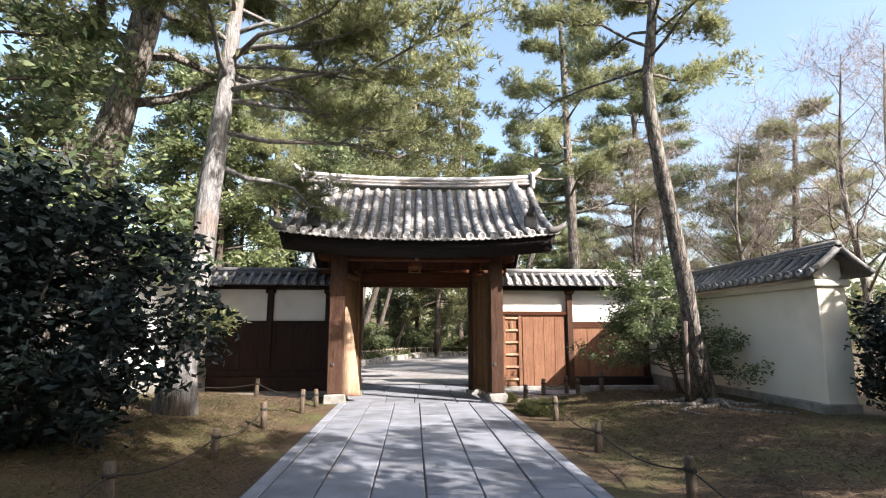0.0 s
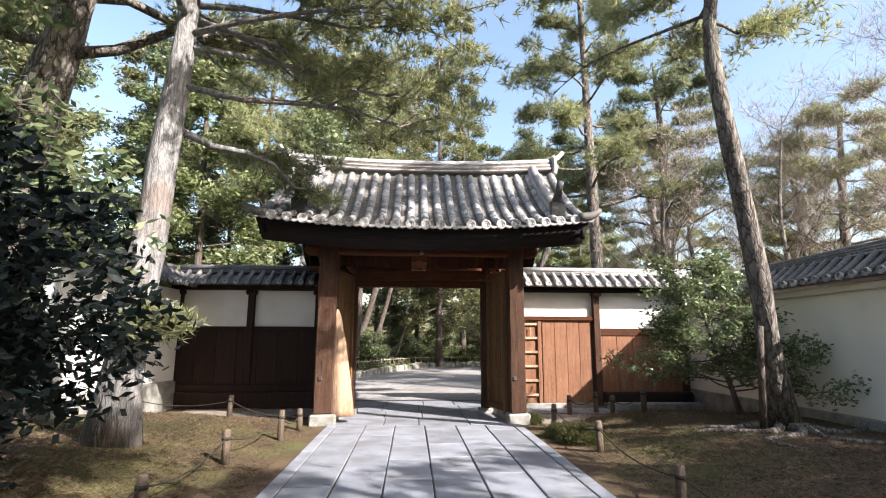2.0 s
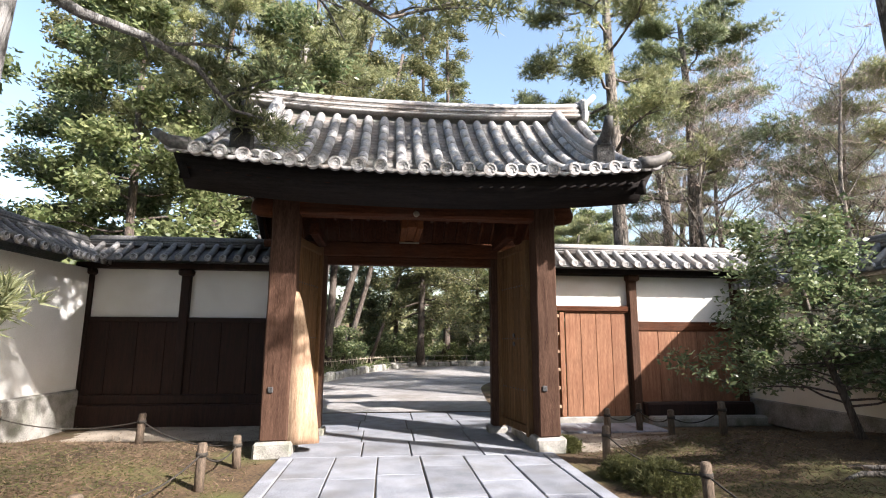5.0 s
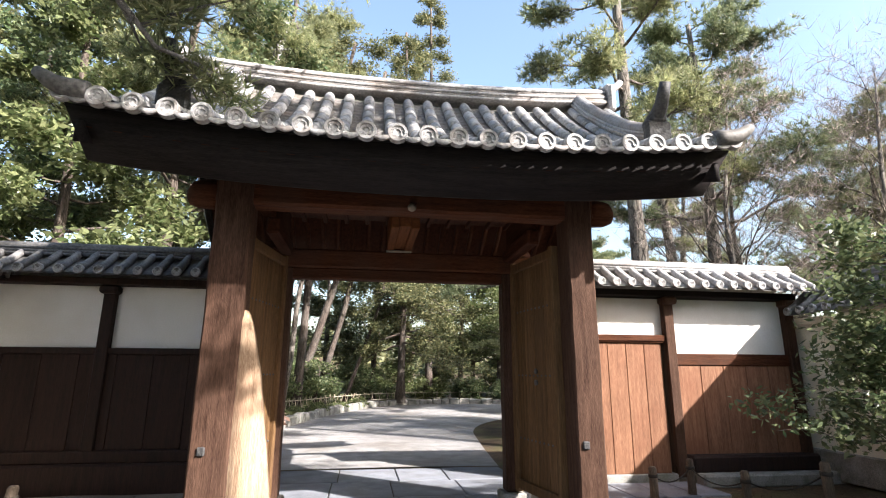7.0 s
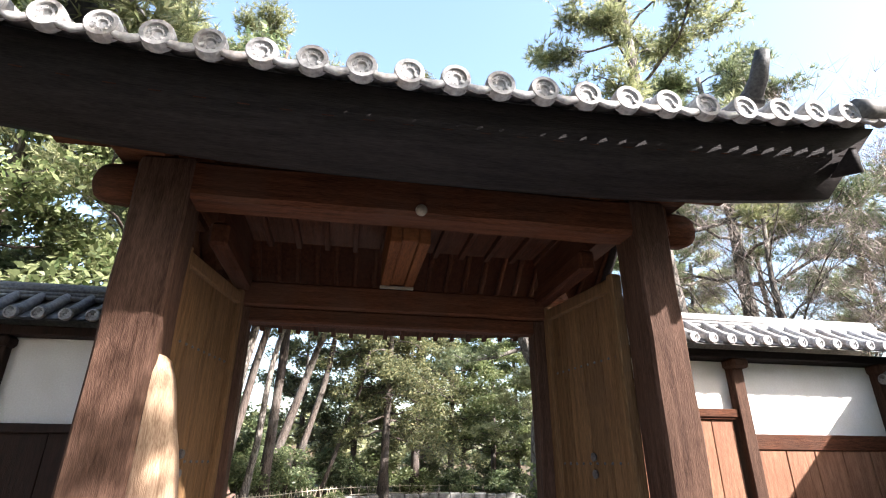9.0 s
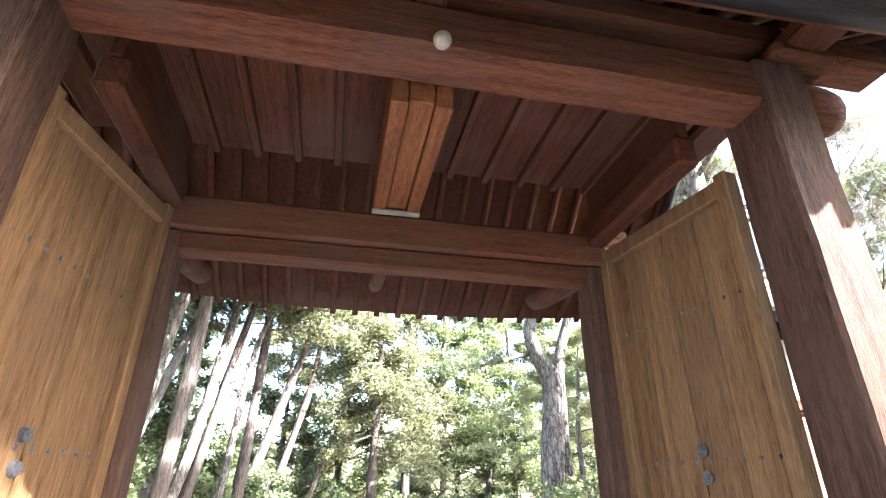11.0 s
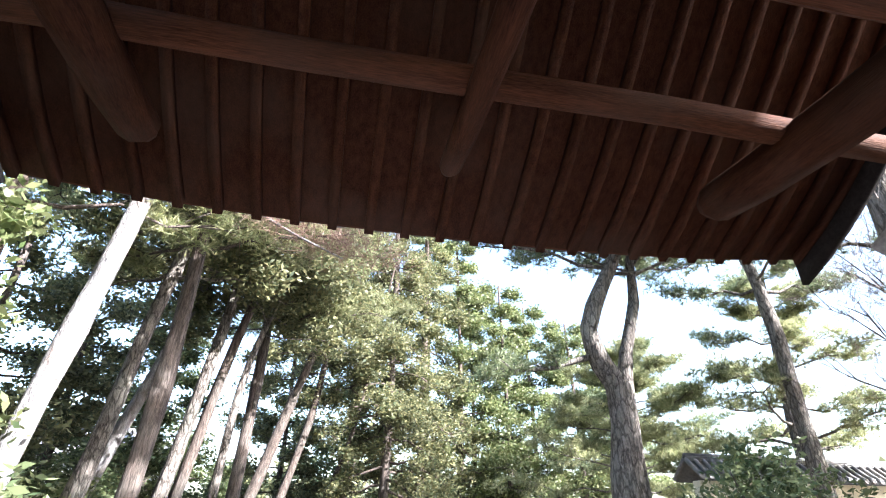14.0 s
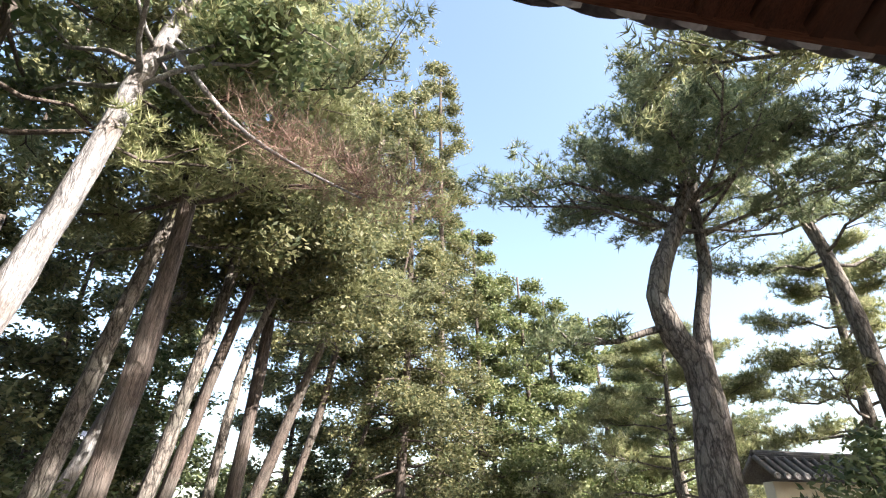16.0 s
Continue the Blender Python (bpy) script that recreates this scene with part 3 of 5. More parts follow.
def ridge_course(name, x0, x1, y, half, z0, z1, zf, mat, parent, n=20):
    vs, fs = [], []
    for i in range(n + 1):
        x = x0 + (x1 - x0) * i / n
        b = zf(x)
        vs += [(x, y - half, b + z0), (x, y - half, b + z1), (x, y + half, b + z1), (x, y + half, b + z0)]
    for i in range(n):
        for k in range(4):
            a, b = i * 4 + k, i * 4 + (k + 1) % 4
            fs.append((a, b, b + 4, a + 4))
    fs += [(3, 2, 1, 0), (n * 4, n * 4 + 1, n * 4 + 2, n * 4 + 3)]
    return raw(name, vs, fs, mat, parent)


for k in range(5):
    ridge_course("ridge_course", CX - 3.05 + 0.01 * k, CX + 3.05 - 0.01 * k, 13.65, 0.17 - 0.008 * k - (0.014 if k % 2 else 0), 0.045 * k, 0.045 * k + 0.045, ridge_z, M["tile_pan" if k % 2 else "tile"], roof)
rp = [Vector((CX + 3.06 * (i / 12 * 2 - 1), 13.65, ridge_z(CX + 3.06 * (i / 12 * 2 - 1)) + 0.225)) for i in range(13)]
tube_part("ridge_cap", rp, [0.09] * 13, M["tile"], roof, 10)
for s in (-1, 1):
    e = CX + s * 3.08
    zb = ridge_z(e)
    bm = box(e - 0.05, e + 0.05, 13.42, 13.88, zb - 0.14, zb + 0.3, 0.04)
    box(e - 0.06, e + 0.06, 13.5, 13.8, zb + 0.24, zb + 0.36, 0.05, bm)
    end = part("ridge_end_tile", bm, M["tile"], roof, "grey ridge-end ornament with raised boss")
    hv, hf = tube(smooth_path([(e - s * 0.1, 13.65, zb + 0.27), (e + s * 0.1, 13.65, zb + 0.32), (e + s * 0.26, 13.65, zb + 0.48)], 6), [0.075, 0.07, 0.066, 0.06, 0.055, 0.05], 10)
    raw("ridge_horn", hv, hf, M["tile"], end, smooth=True)
    shared("boss_tile", DISC, Matrix.Translation((e + s * 0.07, 13.65, zb + 0.08)) @ Matrix.Rotation(-s * math.pi / 2, 4, "Z"), end)

# Descending ridges near both gables
for s in (-1, 1):
    x = CX + (2.56 if s > 0 else -2.36)
    stack = []
    for k, (w, z0, z1) in enumerate(((0.13, 0.02, 0.1), (0.115, 0.1, 0.145), (0.125, 0.145, 0.185), (0.11, 0.185, 0.225))):
        vs, fs = [], []
        n = 12
        for j in range(n + 1):
            y = 11.62 + (13.5 - 11.62) * j / n
            flick = 0.0
            zz = roof_z(y, x) + flick
            vs += [(x - w, y, zz + z0), (x - w, y, zz + z1), (x + w, y, zz + z1), (x + w, y, zz + z0)]
        for j in range(n):
            for q in range(4):
                a, b = j * 4 + q, j * 4 + (q + 1) % 4
                fs.append((a, a + 4, b + 4, b))
        fs += [(0, 1, 2, 3), (n * 4 + 3, n * 4 + 2, n * 4 + 1, n * 4)]
        raw("descending_ridge_course", vs, fs, M["tile"], roof)
    pts = [Vector((x, 11.62 + 1.88 * j / 10, roof_z(11.62 + 1.88 * j / 10, x) + 0.24)) for j in range(11)]
    tube_part("descending_ridge_cap", pts, [0.085] * 11, M["tile"], roof, 10)
    zb = roof_z(11.6, x)
    bm = box(x - 0.15, x + 0.15, 11.52, 11.62, zb + 0.02, zb + 0.34, 0.05)
    box(x - 0.1, x + 0.1, 11.5, 11.6, zb + 0.3, zb + 0.42, 0.04, bm)
    oni = part("ridge_end_tile", bm, M["demon"], roof, "dark demon-tile ornament closing the descending ridge")
    tube_part("ridge_horn", smooth_path([(x, 11.72, zb + 0.34), (x, 11.48, zb + 0.44), (x, 11.34, zb + 0.68)], 6), [0.085, 0.085, 0.08, 0.072, 0.065, 0.055], M["demon"], oni, 10)

# Corner tiles that flick up at the four eaves corners
for x, s in ((XL, -1), (XR, 1)):
    for y in (11.02, 16.1):
        z = roof_z(y, x)
        tube_part("corner_tile", smooth_path([(x - s * 0.22, y, z + 0.03), (x, y - 0.02, z + 0.06), (x + s * 0.17, y - 0.03, z + 0.17)], 6), [0.085, 0.085, 0.08, 0.07, 0.06, 0.045], M["dark_tile"], roof, 10)

# Main posts with stone bases
for xa, xb, mat in ((1.78, 2.08, "timber"), (-1.93, -1.57, "timber")):
    post = part("main_post", box(xa, xb, 12.08, 12.4, 0.17, 3.5, 0.02, wobble=0.012, cuts=14), M[mat], gate, "weathered post with split reddish timber")
    part("post_base", box(xa - 0.06, xb + 0.06, 12.02, 12.46, -0.05, 0.17, 0.03, wobble=0.02, cuts=2), M["stone"], gate, "rough stone post base")
    part("post_fitting", box((xa + xb) / 2 - 0.1, (xa + xb) / 2 - 0.03, 12.055, 12.09, 0.78, 0.86, 0.01), M["demon"], post, "small dark square peg end")

# Flank of the left post, coloured pale for sunlight: split slab that widens towards the ground
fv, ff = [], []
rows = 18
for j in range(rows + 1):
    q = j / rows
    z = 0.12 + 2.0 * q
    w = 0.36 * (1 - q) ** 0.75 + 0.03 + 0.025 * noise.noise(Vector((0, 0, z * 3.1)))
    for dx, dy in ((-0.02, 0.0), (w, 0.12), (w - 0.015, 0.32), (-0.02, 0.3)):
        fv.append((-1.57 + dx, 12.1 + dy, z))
for j in range(rows):
    for k in range(4):
        a, b = j * 4 + k, j * 4 + (k + 1) % 4
        ff.append((a, b, b + 4, a + 4))
ff += [(3, 2, 1, 0), (rows * 4, rows * 4 + 1, rows * 4 + 2, rows * 4 + 3)]
raw("post_flank", fv, ff, M["pale_timber"], gate, "split timber flank, pale as the post's sunlit side")

# Front tie beam with rounded noses, and bracket blocks
part("front_beam", box(-1.95, 2.12, 12.1, 12.36, 3.2, 3.5, 0.03, wobble=0.01, cuts=12), M["timber_x"], gate)
for s, x in ((-1, -1.94), (1, 2.1)):
    tube_part("beam_nose", smooth_path([(x - s * 0.1, 12.26, 3.33), (x + s * 0.2, 12.26, 3.33), (x + s * 0.3, 12.26, 3.35)], 5), [0.15, 0.16, 0.15, 0.13, 0.07], M["timber_x"], gate, 12)
    part("bearing_block", box(x - 0.2, x + 0.2, 12.02, 12.5, 3.5, 3.62, 0.05), M["timber_x"], gate)
    part("bracket_arm", box(x - 0.13, x + 0.13, 11.5, 13.6, 3.56, 3.7, 0.03), M["timber_y"], gate)
part("upper_beam", box(XL + 0.25, XR - 0.25, 12.14, 12.38, 3.68, 3.88, 0.03, cuts=8, wobble=0.008), M["timber_x"], gate)
part("centre_block", box(CX - 0.19, CX - 0.01, 11.7, 12.6, 3.5, 3.68, 0.03), M["timber_y"], gate)
bm = bmesh.new()
bmesh.ops.create_uvsphere(bm, u_segments=12, v_segments=8, radius=0.045, matrix=Matrix.Translation((0.06, 12.08, 3.24)))
part("boss", bm, M["brass"], gate, "small round pale boss nailed to the beam", True)

# Ceiling joist from the front beam to the rear beam, of three strips
for dx, w, z in ((-0.115, 0.045, 3.09), (0, 0.066, 3.11), (0.115, 0.045, 3.09)):
    part("ceiling_joist", box(0.02 + dx - w, 0.02 + dx + w, 12.37, 13.49, z, z + 0.34, 0.008), M["joist"], gate)
part("joist_band", box(-0.145, 0.185, 13.45, 13.495, 3.065, 3.09, 0.005), M["brass"], gate, "flaking pale metal band")

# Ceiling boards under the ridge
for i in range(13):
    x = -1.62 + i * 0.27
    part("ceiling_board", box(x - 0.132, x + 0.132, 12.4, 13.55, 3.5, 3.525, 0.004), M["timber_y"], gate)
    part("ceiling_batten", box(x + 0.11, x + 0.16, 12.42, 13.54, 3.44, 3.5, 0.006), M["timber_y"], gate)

# Rear frame
part("rear_beam", box(-1.75, 1.85, 13.5, 13.72, 2.84, 3.08, 0.02, wobble=0.01, cuts=10), M["timber_x"], gate)
part("rear_lintel", box(-1.7, 1.8, 13.54, 13.69, 2.7, 2.84, 0.015, wobble=0.008, cuts=10), M["timber_x"], gate)
for xa, xb in ((1.42, 1.6), (-1.5, -1.32)):
    part("rear_post", box(xa, xb, 13.52, 13.72, 0.1, 2.84, 0.015, wobble=0.008, cuts=10), M["timber"], gate)
    part("post_base", box(xa - 0.06, xb + 0.06, 13.46, 13.78, -0.05, 0.1, 0.02), M["stone"], gate)
    part("tie_beam", box(xa + 0.02, xb - 0.02, 12.4, 13.55, 2.98, 3.16, 0.02), M["timber_y"], gate)
    # gable wall panel above the tie beam
    part("gable_panel", box((xa + xb) / 2 - 0.03, (xa + xb) / 2 + 0.03, 12.4, 13.5, 3.16, 3.66, 0.005), M["timber_y"], gate)
for x, r in ((-1.62, 0.12), (0.02, 0.07), (1.72, 0.14)):
    tube_part("rear_arm", [Vector((x, 13.6, 3.08)), Vector((x, 14.3, 3.11)), Vector((x, 14.9, 3.16)), Vector((x, 15.25, 3.21)), Vector((x, 15.33, 3.24))], [r, r, r * 0.98, r * 0.92, r * 0.6], M["timber_y"], gate, 10)
tube_part("rear_purlin", [Vector((-2.6 + i * 0.9, 14.62, 3.22 + 0.012 * math.sin(i * 2))) for i in range(7)], [0.075] * 7, M["timber_x"], gate, 10)

# Tall door leaves, folded back along the passage
for s, x, turn in ((-1, -1.53, -11), (1, 1.66, 9)):
    leaf = thing("gate_door", (x, 13.0, 0.1), "tall timber gate leaf folded open with iron nail rows", "gate door", "gate leaves")
    xo = x + s * 0.035
    for k in range(4):
        y0 = 12.46 + k * 0.26
        part("board", box(min(x, xo), max(x, xo), y0 + (0.009 if k == 2 else 0.001), y0 + 0.259, 0.16, 2.95, 0.006), M["door"], leaf)
    for z in (0.16, 2.83):
        part("rail", box(x - 0.045, x + 0.045, 12.44, 13.52, z, z + 0.11, 0.01), M["door"], leaf)
    for y in (12.4, 13.46):
        part("stile", box(x - 0.05, x + 0.05, y, y + 0.08, 0.12, 2.97, 0.01), M["door"], leaf)
    for z in (0.75, 1.5, 2.3):
        for k in range(10):
            bm = bmesh.new()
            bmesh.ops.create_uvsphere(bm, u_segments=6, v_segments=4, radius=0.012, matrix=Matrix.Translation((x - s * 0.003, 12.52 + k * 0.1, z)))
            part("nail", bm, M["iron"], leaf)
    for z in (1.42, 1.55):
        bm = bmesh.new()
        bmesh.ops.create_cone(bm, cap_ends=True, segments=14, radius1=0.035, radius2=0.028, depth=0.02, matrix=Matrix.Translation((x - s * 0.01, 12.95, z)) @ Matrix.Rotation(math.pi / 2, 4, "Y"))
        part("ring_plate", bm, M["iron"], leaf)

    leaf.rotation_euler = (0, 0, radians(turn))

# Timber sill and stone threshold slabs at the gate
part("ground_sill", box(1.72, 1.95, 12.45, 13.5, -0.02, 0.12, 0.02), M["stone"], gate)
part("ground_sill", box(-1.78, -1.52, 12.45, 13.5, -0.02, 0.12, 0.02), M["stone"], gate)


# ---- garden walls ----
def tiled_coping(wall, a, b, z_eave, z_ridge, half, mat="dark_tile", step=0.235):
    """A small two-sided tiled roof along a wall from a to b: pans, rolls with round ends, ridge."""
    a, b = Vector((*a, 0)), Vector((*b, 0))
    d = (b - a).normalized()
    nrm = Vector((d.y, -d.x, 0))
    L = (b - a).length
    n = int(L / step)
    base = Matrix.Translation(a) @ Matrix((( d.x, nrm.x, 0, 0), (d.y, nrm.y, 0, 0), (0, 0, 1, 0), (0, 0, 0, 1)))
    for side in (1, -1):
        vs, fs = [], []
        for j in range(7):
            w = half - (half - 0.02) * j / 6
            z = z_eave + (z_ridge - 0.12 - z_eave) * (j / 6) ** 1.15
            for i in range(n * 4 + 1):
                u = (i % 4) / 4
                vs.append(base @ Vector((i * L / (n * 4), side * w, z - 0.03 * math.sin(u * math.pi) - (0.012 if j % 2 else 0))))
        wdt = n * 4 + 1
        for j in range(6):
            for i in range(n * 4):
                q = (j * wdt + i, j * wdt + i + 1, (j + 1) * wdt + i + 1, (j + 1) * wdt + i)
                fs.append(q)
        under = len(vs)
        for i in range(2):
            for w, z in ((half, z_eave - 0.05), (0.02, z_ridge - 0.2)):
                vs.append(base @ Vector((i * L, side * w, z)))
        fs.append((under, under + 1, under + 3, under + 2))
        raw("coping_pans", vs, fs, M[mat], wall)
        for i in range(n + 1):
            x = i * L / n
            tube_part("coping_roll", [base @ Vector((x, side * (half + 0.01 - (half - 0.03) * j / 4), z_eave + 0.02 + (z_ridge - 0.12 - z_eave) * (j / 4) ** 1.15)) for j in range(5)], [0.058, 0.055, 0.055, 0.055, 0.055], M[mat], wall, 8)
            if side == 1:
                rot = Matrix(((d.x, -nrm.x, 0, 0), (d.y, -nrm.y, 0, 0), (0, 0, 1, 0), (0, 0, 0, 1)))
                shared("coping_disc", DISC, Matrix.Translation(base @ Vector((x, half + 0.02, z_eave + 0.02))) @ rot @ Matrix.Diagonal((0.72, 0.72, 0.72, 1)), wall)
    for k in range(3):
        w = 0.12 - 0.012 * k
        vs = [base @ Vector((x, y, z_ridge - 0.16 + z)) for x in (0, L) for y, z in ((w, 0.045 * k), (w, 0.045 * k + 0.04), (-w, 0.045 * k + 0.04), (-w, 0.045 * k))]
        raw("coping_ridge_course", vs, [(0, 1, 5, 4), (1, 2, 6, 5), (2, 3, 7, 6), (3, 0, 4, 7), (0, 3, 2, 1), (4, 5, 6, 7)], M[mat], wall)
    tube_part("coping_ridge_cap", [base @ Vector((L * i / 6, 0, z_ridge - 0.02)) for i in range(7)], [0.07] * 7, M[mat], wall, 10)


WY = 14.45
wall_right = thing("wall_east", (2.1, WY, 0), "timber and white plaster wall with tiled coping", "wall", kind="structure")
part("wall_core", box(4.42, 6.45, WY + 0.06, WY + 0.22, 0.3, 2.7, 0.004), M["plaster"], wall_right)
part("wall_core", box(2.45, 4.3, WY + 0.06, WY + 0.22, 2.12, 2.7, 0.004), M["plaster"], wall_right)
for x in (4.27, 6.4):
    part("stud", box(x, x + 0.16, WY - 0.06, WY + 0.24, 0.05, 2.72, 0.012), M["timber"], wall_right)
    part("stud_cap", box(x - 0.03, x + 0.19, WY - 0.16, WY + 0.24, 2.6, 2.72, 0.03), M["timber"], wall_right)
part("eaves_beam", box(2.4, 6.6, WY - 0.12, WY + 0.26, 2.722, 2.82, 0.01), M["fascia"], wall_right)
part("door_head", box(2.45, 4.27, WY - 0.03, WY + 0.2, 2.02, 2.12, 0.01), M["timber_x"], wall_right)
part("mid_rail", box(4.43, 6.4, WY - 0.02, WY + 0.2, 1.66, 1.84, 0.01), M["timber_x"], wall_right)
for k in range(5):
    part("board", box(4.44 + k * 0.392, 4.44 + k * 0.392 + 0.386, WY, WY + 0.055, 0.34, 1.66, 0.008), M["red_board"], wall_right)
part("base_sill", box(4.43, 6.55, WY - 0.2, WY + 0.2, 0.12, 0.36, 0.03), M["dark_board"], wall_right)
part("base_sill", box(4.43, 6.75, WY - 0.42, WY - 0.2, -0.05, 0.14, 0.03), M["stone"], wall_right)
tiled_coping(wall_right, (2.6, WY + 0.1), (6.7, WY + 0.1), 2.86, 3.28, 0.52, "tile")

side_door = thing("side_door", (3.5, WY, 0), "closed reddish plank side door in the wall", "door", kind="")
for k in range(4):
    part("board", box(3.02 + k * 0.3, 3.02 + k * 0.3 + 0.294, WY + 0.02, WY + 0.055, 0.1, 2.0, 0.006), M["red_board"], side_door)
part("top_rail", box(2.98, 4.26, WY - 0.01, WY + 0.06, 2.0, 2.018, 0.004), M["timber_x"], side_door)
part("sill", box(2.45, 4.27, WY - 0.05, WY + 0.2, -0.03, 0.1, 0.01), M["stone"], side_door)
screen = thing("wicket_panel", (2.5, WY, 0), "reddish wooden wicket panel with cross rails", "door panel")
part("panel", box(2.45, 2.98, WY + 0.045, WY + 0.08, 0.1, 2.0, 0.004), M["red_board"], screen)
for x in (2.45, 2.9):
    part("stile", box(x, x + 0.09, WY - 0.01, WY + 0.045, 0.1, 2.0, 0.008), M["red_board"], screen)
for k in range(6):
    part("rail", box(2.54, 2.9, WY, WY + 0.044, 0.25 + k * 0.33, 0.31 + k * 0.33, 0.008), M["pale_timber"], screen)
part("latch", box(2.7, 2.73, WY - 0.02, WY + 0.0, 1.66, 1.86, 0.006), M["pale_timber"], screen)

LY = 14.8
wall_left = thing("wall_west", (-2, LY, 0), "shaded plaster wall with shade-darkened boards and coping", "wall", kind="structure")
part("wall_core", box(-5.75, -2.3, LY + 0.05, LY + 0.2, 1.85, 2.72, 0.004), M["plaster"], wall_left)
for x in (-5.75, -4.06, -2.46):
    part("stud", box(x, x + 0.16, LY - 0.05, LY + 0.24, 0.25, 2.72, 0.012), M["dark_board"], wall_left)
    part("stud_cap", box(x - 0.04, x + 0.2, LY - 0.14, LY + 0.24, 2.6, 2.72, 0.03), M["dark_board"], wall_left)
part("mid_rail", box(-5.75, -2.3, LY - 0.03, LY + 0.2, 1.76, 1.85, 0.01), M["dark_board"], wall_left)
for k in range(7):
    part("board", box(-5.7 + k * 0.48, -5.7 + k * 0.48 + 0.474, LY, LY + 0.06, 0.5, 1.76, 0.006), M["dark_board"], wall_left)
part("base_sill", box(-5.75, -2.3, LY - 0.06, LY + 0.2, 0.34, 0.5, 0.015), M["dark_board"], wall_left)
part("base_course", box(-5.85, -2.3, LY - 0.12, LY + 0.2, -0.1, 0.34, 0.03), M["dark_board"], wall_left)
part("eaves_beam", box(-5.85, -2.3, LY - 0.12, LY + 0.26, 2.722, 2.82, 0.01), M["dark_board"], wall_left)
tiled_coping(wall_left, (-5.75, LY + 0.1), (-2.25, LY + 0.1), 2.86, 3.3, 0.52)

# Plaster wall that runs from the west wall's corner towards the viewer
wall_side = thing("wall_southwest", (-5.8, 13, 0), "weathered plaster wall with tiled coping on stone", "wall", kind="structure")
for i, (x0, y0, x1, y1) in enumerate(((-5.78, 14.75, -6.0, 10.8),)):
    d = Vector((x1 - x0, y1 - y0, 0))
    bm = box(0, d.length, -0.15, 0.15, 0.6, 2.7, 0.01)
    turn = Matrix.Translation((x0, y0, 0)) @ Matrix.Rotation(math.atan2(d.y, d.x), 4, "Z")
    bmesh.ops.transform(bm, matrix=turn, verts=bm.verts)
    part("wall_core", bm, M["plaster"], wall_side)
    bm = box(0, d.length, -0.22, 0.22, -0.1, 0.6, 0.03, cuts=8, wobble=0.03)
    bmesh.ops.transform(bm, matrix=turn, verts=bm.verts)
    part("base_course", bm, M["stone"], wall_side)
    tiled_coping(wall_side, (x1, y1), (x0, y0), 2.8, 3.25, 0.5)

# Cream wall along the east side, its near end free
EX = 6.65
wall_cream = thing("wall_cream", (EX + 0.25, 11, 0.3), "cream plastered garden wall with dark tiled coping", "wall", kind="structure")
part("wall_core", box(EX, EX + 0.5, 8.25, 14.75, 0.3, 2.3, 0.01), M["cream"], wall_cream)
part("cornice", box(EX - 0.07, EX + 0.57, 8.2, 14.75, 2.3, 2.42, 0.02), M["cream"], wall_cream)
part("base_course", box(EX - 0.05, EX + 0.55, 8.22, 14.75, 0.0, 0.42, 0.02), M["stone"], wall_cream)
part("gable", box(EX + 0.05, EX + 0.45, 8.2, 8.4, 2.42, 2.8, 0.05), M["plaster"], wall_cream)
tiled_coping(wall_cream, (EX + 0.25, 14.3), (EX + 0.25, 8.0), 2.5, 3.0, 0.52)
# walls go on out of sight on both sides
far_wall = thing("wall_rear", (9, 25.6, 0), "cream wall with dark tiled coping behind the pines", "wall", kind="structure")
part("wall_core", box(8.56, 18, 25.45, 25.75, 0.0, 2.60, 0.01), M["cream"], far_wall)
tiled_coping(far_wall, (8.36, 25.6), (18, 25.6), 2.65, 3.20, 0.55)


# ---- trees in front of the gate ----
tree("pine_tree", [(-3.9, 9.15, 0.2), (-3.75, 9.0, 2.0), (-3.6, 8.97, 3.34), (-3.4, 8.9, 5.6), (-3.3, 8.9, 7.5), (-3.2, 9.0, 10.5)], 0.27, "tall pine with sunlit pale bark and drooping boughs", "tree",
     "needle_sunlit", "bark_pale", (0.6, 1.0), 24, 3.4, 0.2, 34, 0.42, 0.15, 3, "front pines", twigs=9, aim=0.2, droop=0.05, extra=((0.67, 0.1, 3.7, 0.05), (0.65, 0.5, 3.2, 0.0), (0.7, -0.3, 2.8, 0.05), (0.18, -0.4, 0.6, -0.25), (0.55, 0.3, 4.2, 0.1), (0.5, 0.9, 3.0, -0.05)))
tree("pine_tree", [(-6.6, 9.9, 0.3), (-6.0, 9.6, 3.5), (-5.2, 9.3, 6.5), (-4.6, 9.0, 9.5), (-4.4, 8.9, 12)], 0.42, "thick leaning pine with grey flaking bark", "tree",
     "needle_sunlit", "bark_pine", (0.42, 1.0), 22, 3.2, 0.1, 32, 0.42, 0.15, 5, "front pines", twigs=9)
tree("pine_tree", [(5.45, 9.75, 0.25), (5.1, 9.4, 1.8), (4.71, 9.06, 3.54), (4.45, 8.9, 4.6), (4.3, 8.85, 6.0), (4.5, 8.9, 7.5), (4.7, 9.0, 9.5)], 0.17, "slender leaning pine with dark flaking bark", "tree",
     "needle_sunlit", "bark_pine", (0.7, 1.0), 18, 2.7, 0.15, 30, 0.36, 0.14, 8, "front pines", twigs=8, r1=0.4)
shrub("camellia_bush", (-4.5, 6.4, 0.2), (2.1, 1.5, 1.6), "dense green camellia bush with glossy leaves darkened by shade", "bush", "leaf_dark", 210, 80, 0.065, 0.38, 11)
shrub("camellia_bush", (-5.6, 5.0, 0.25), (1.9, 1.7, 1.9), "dense green camellia bush with glossy leaves darkened by shade", "bush", "leaf_dark", 190, 80, 0.065, 0.4, 12)
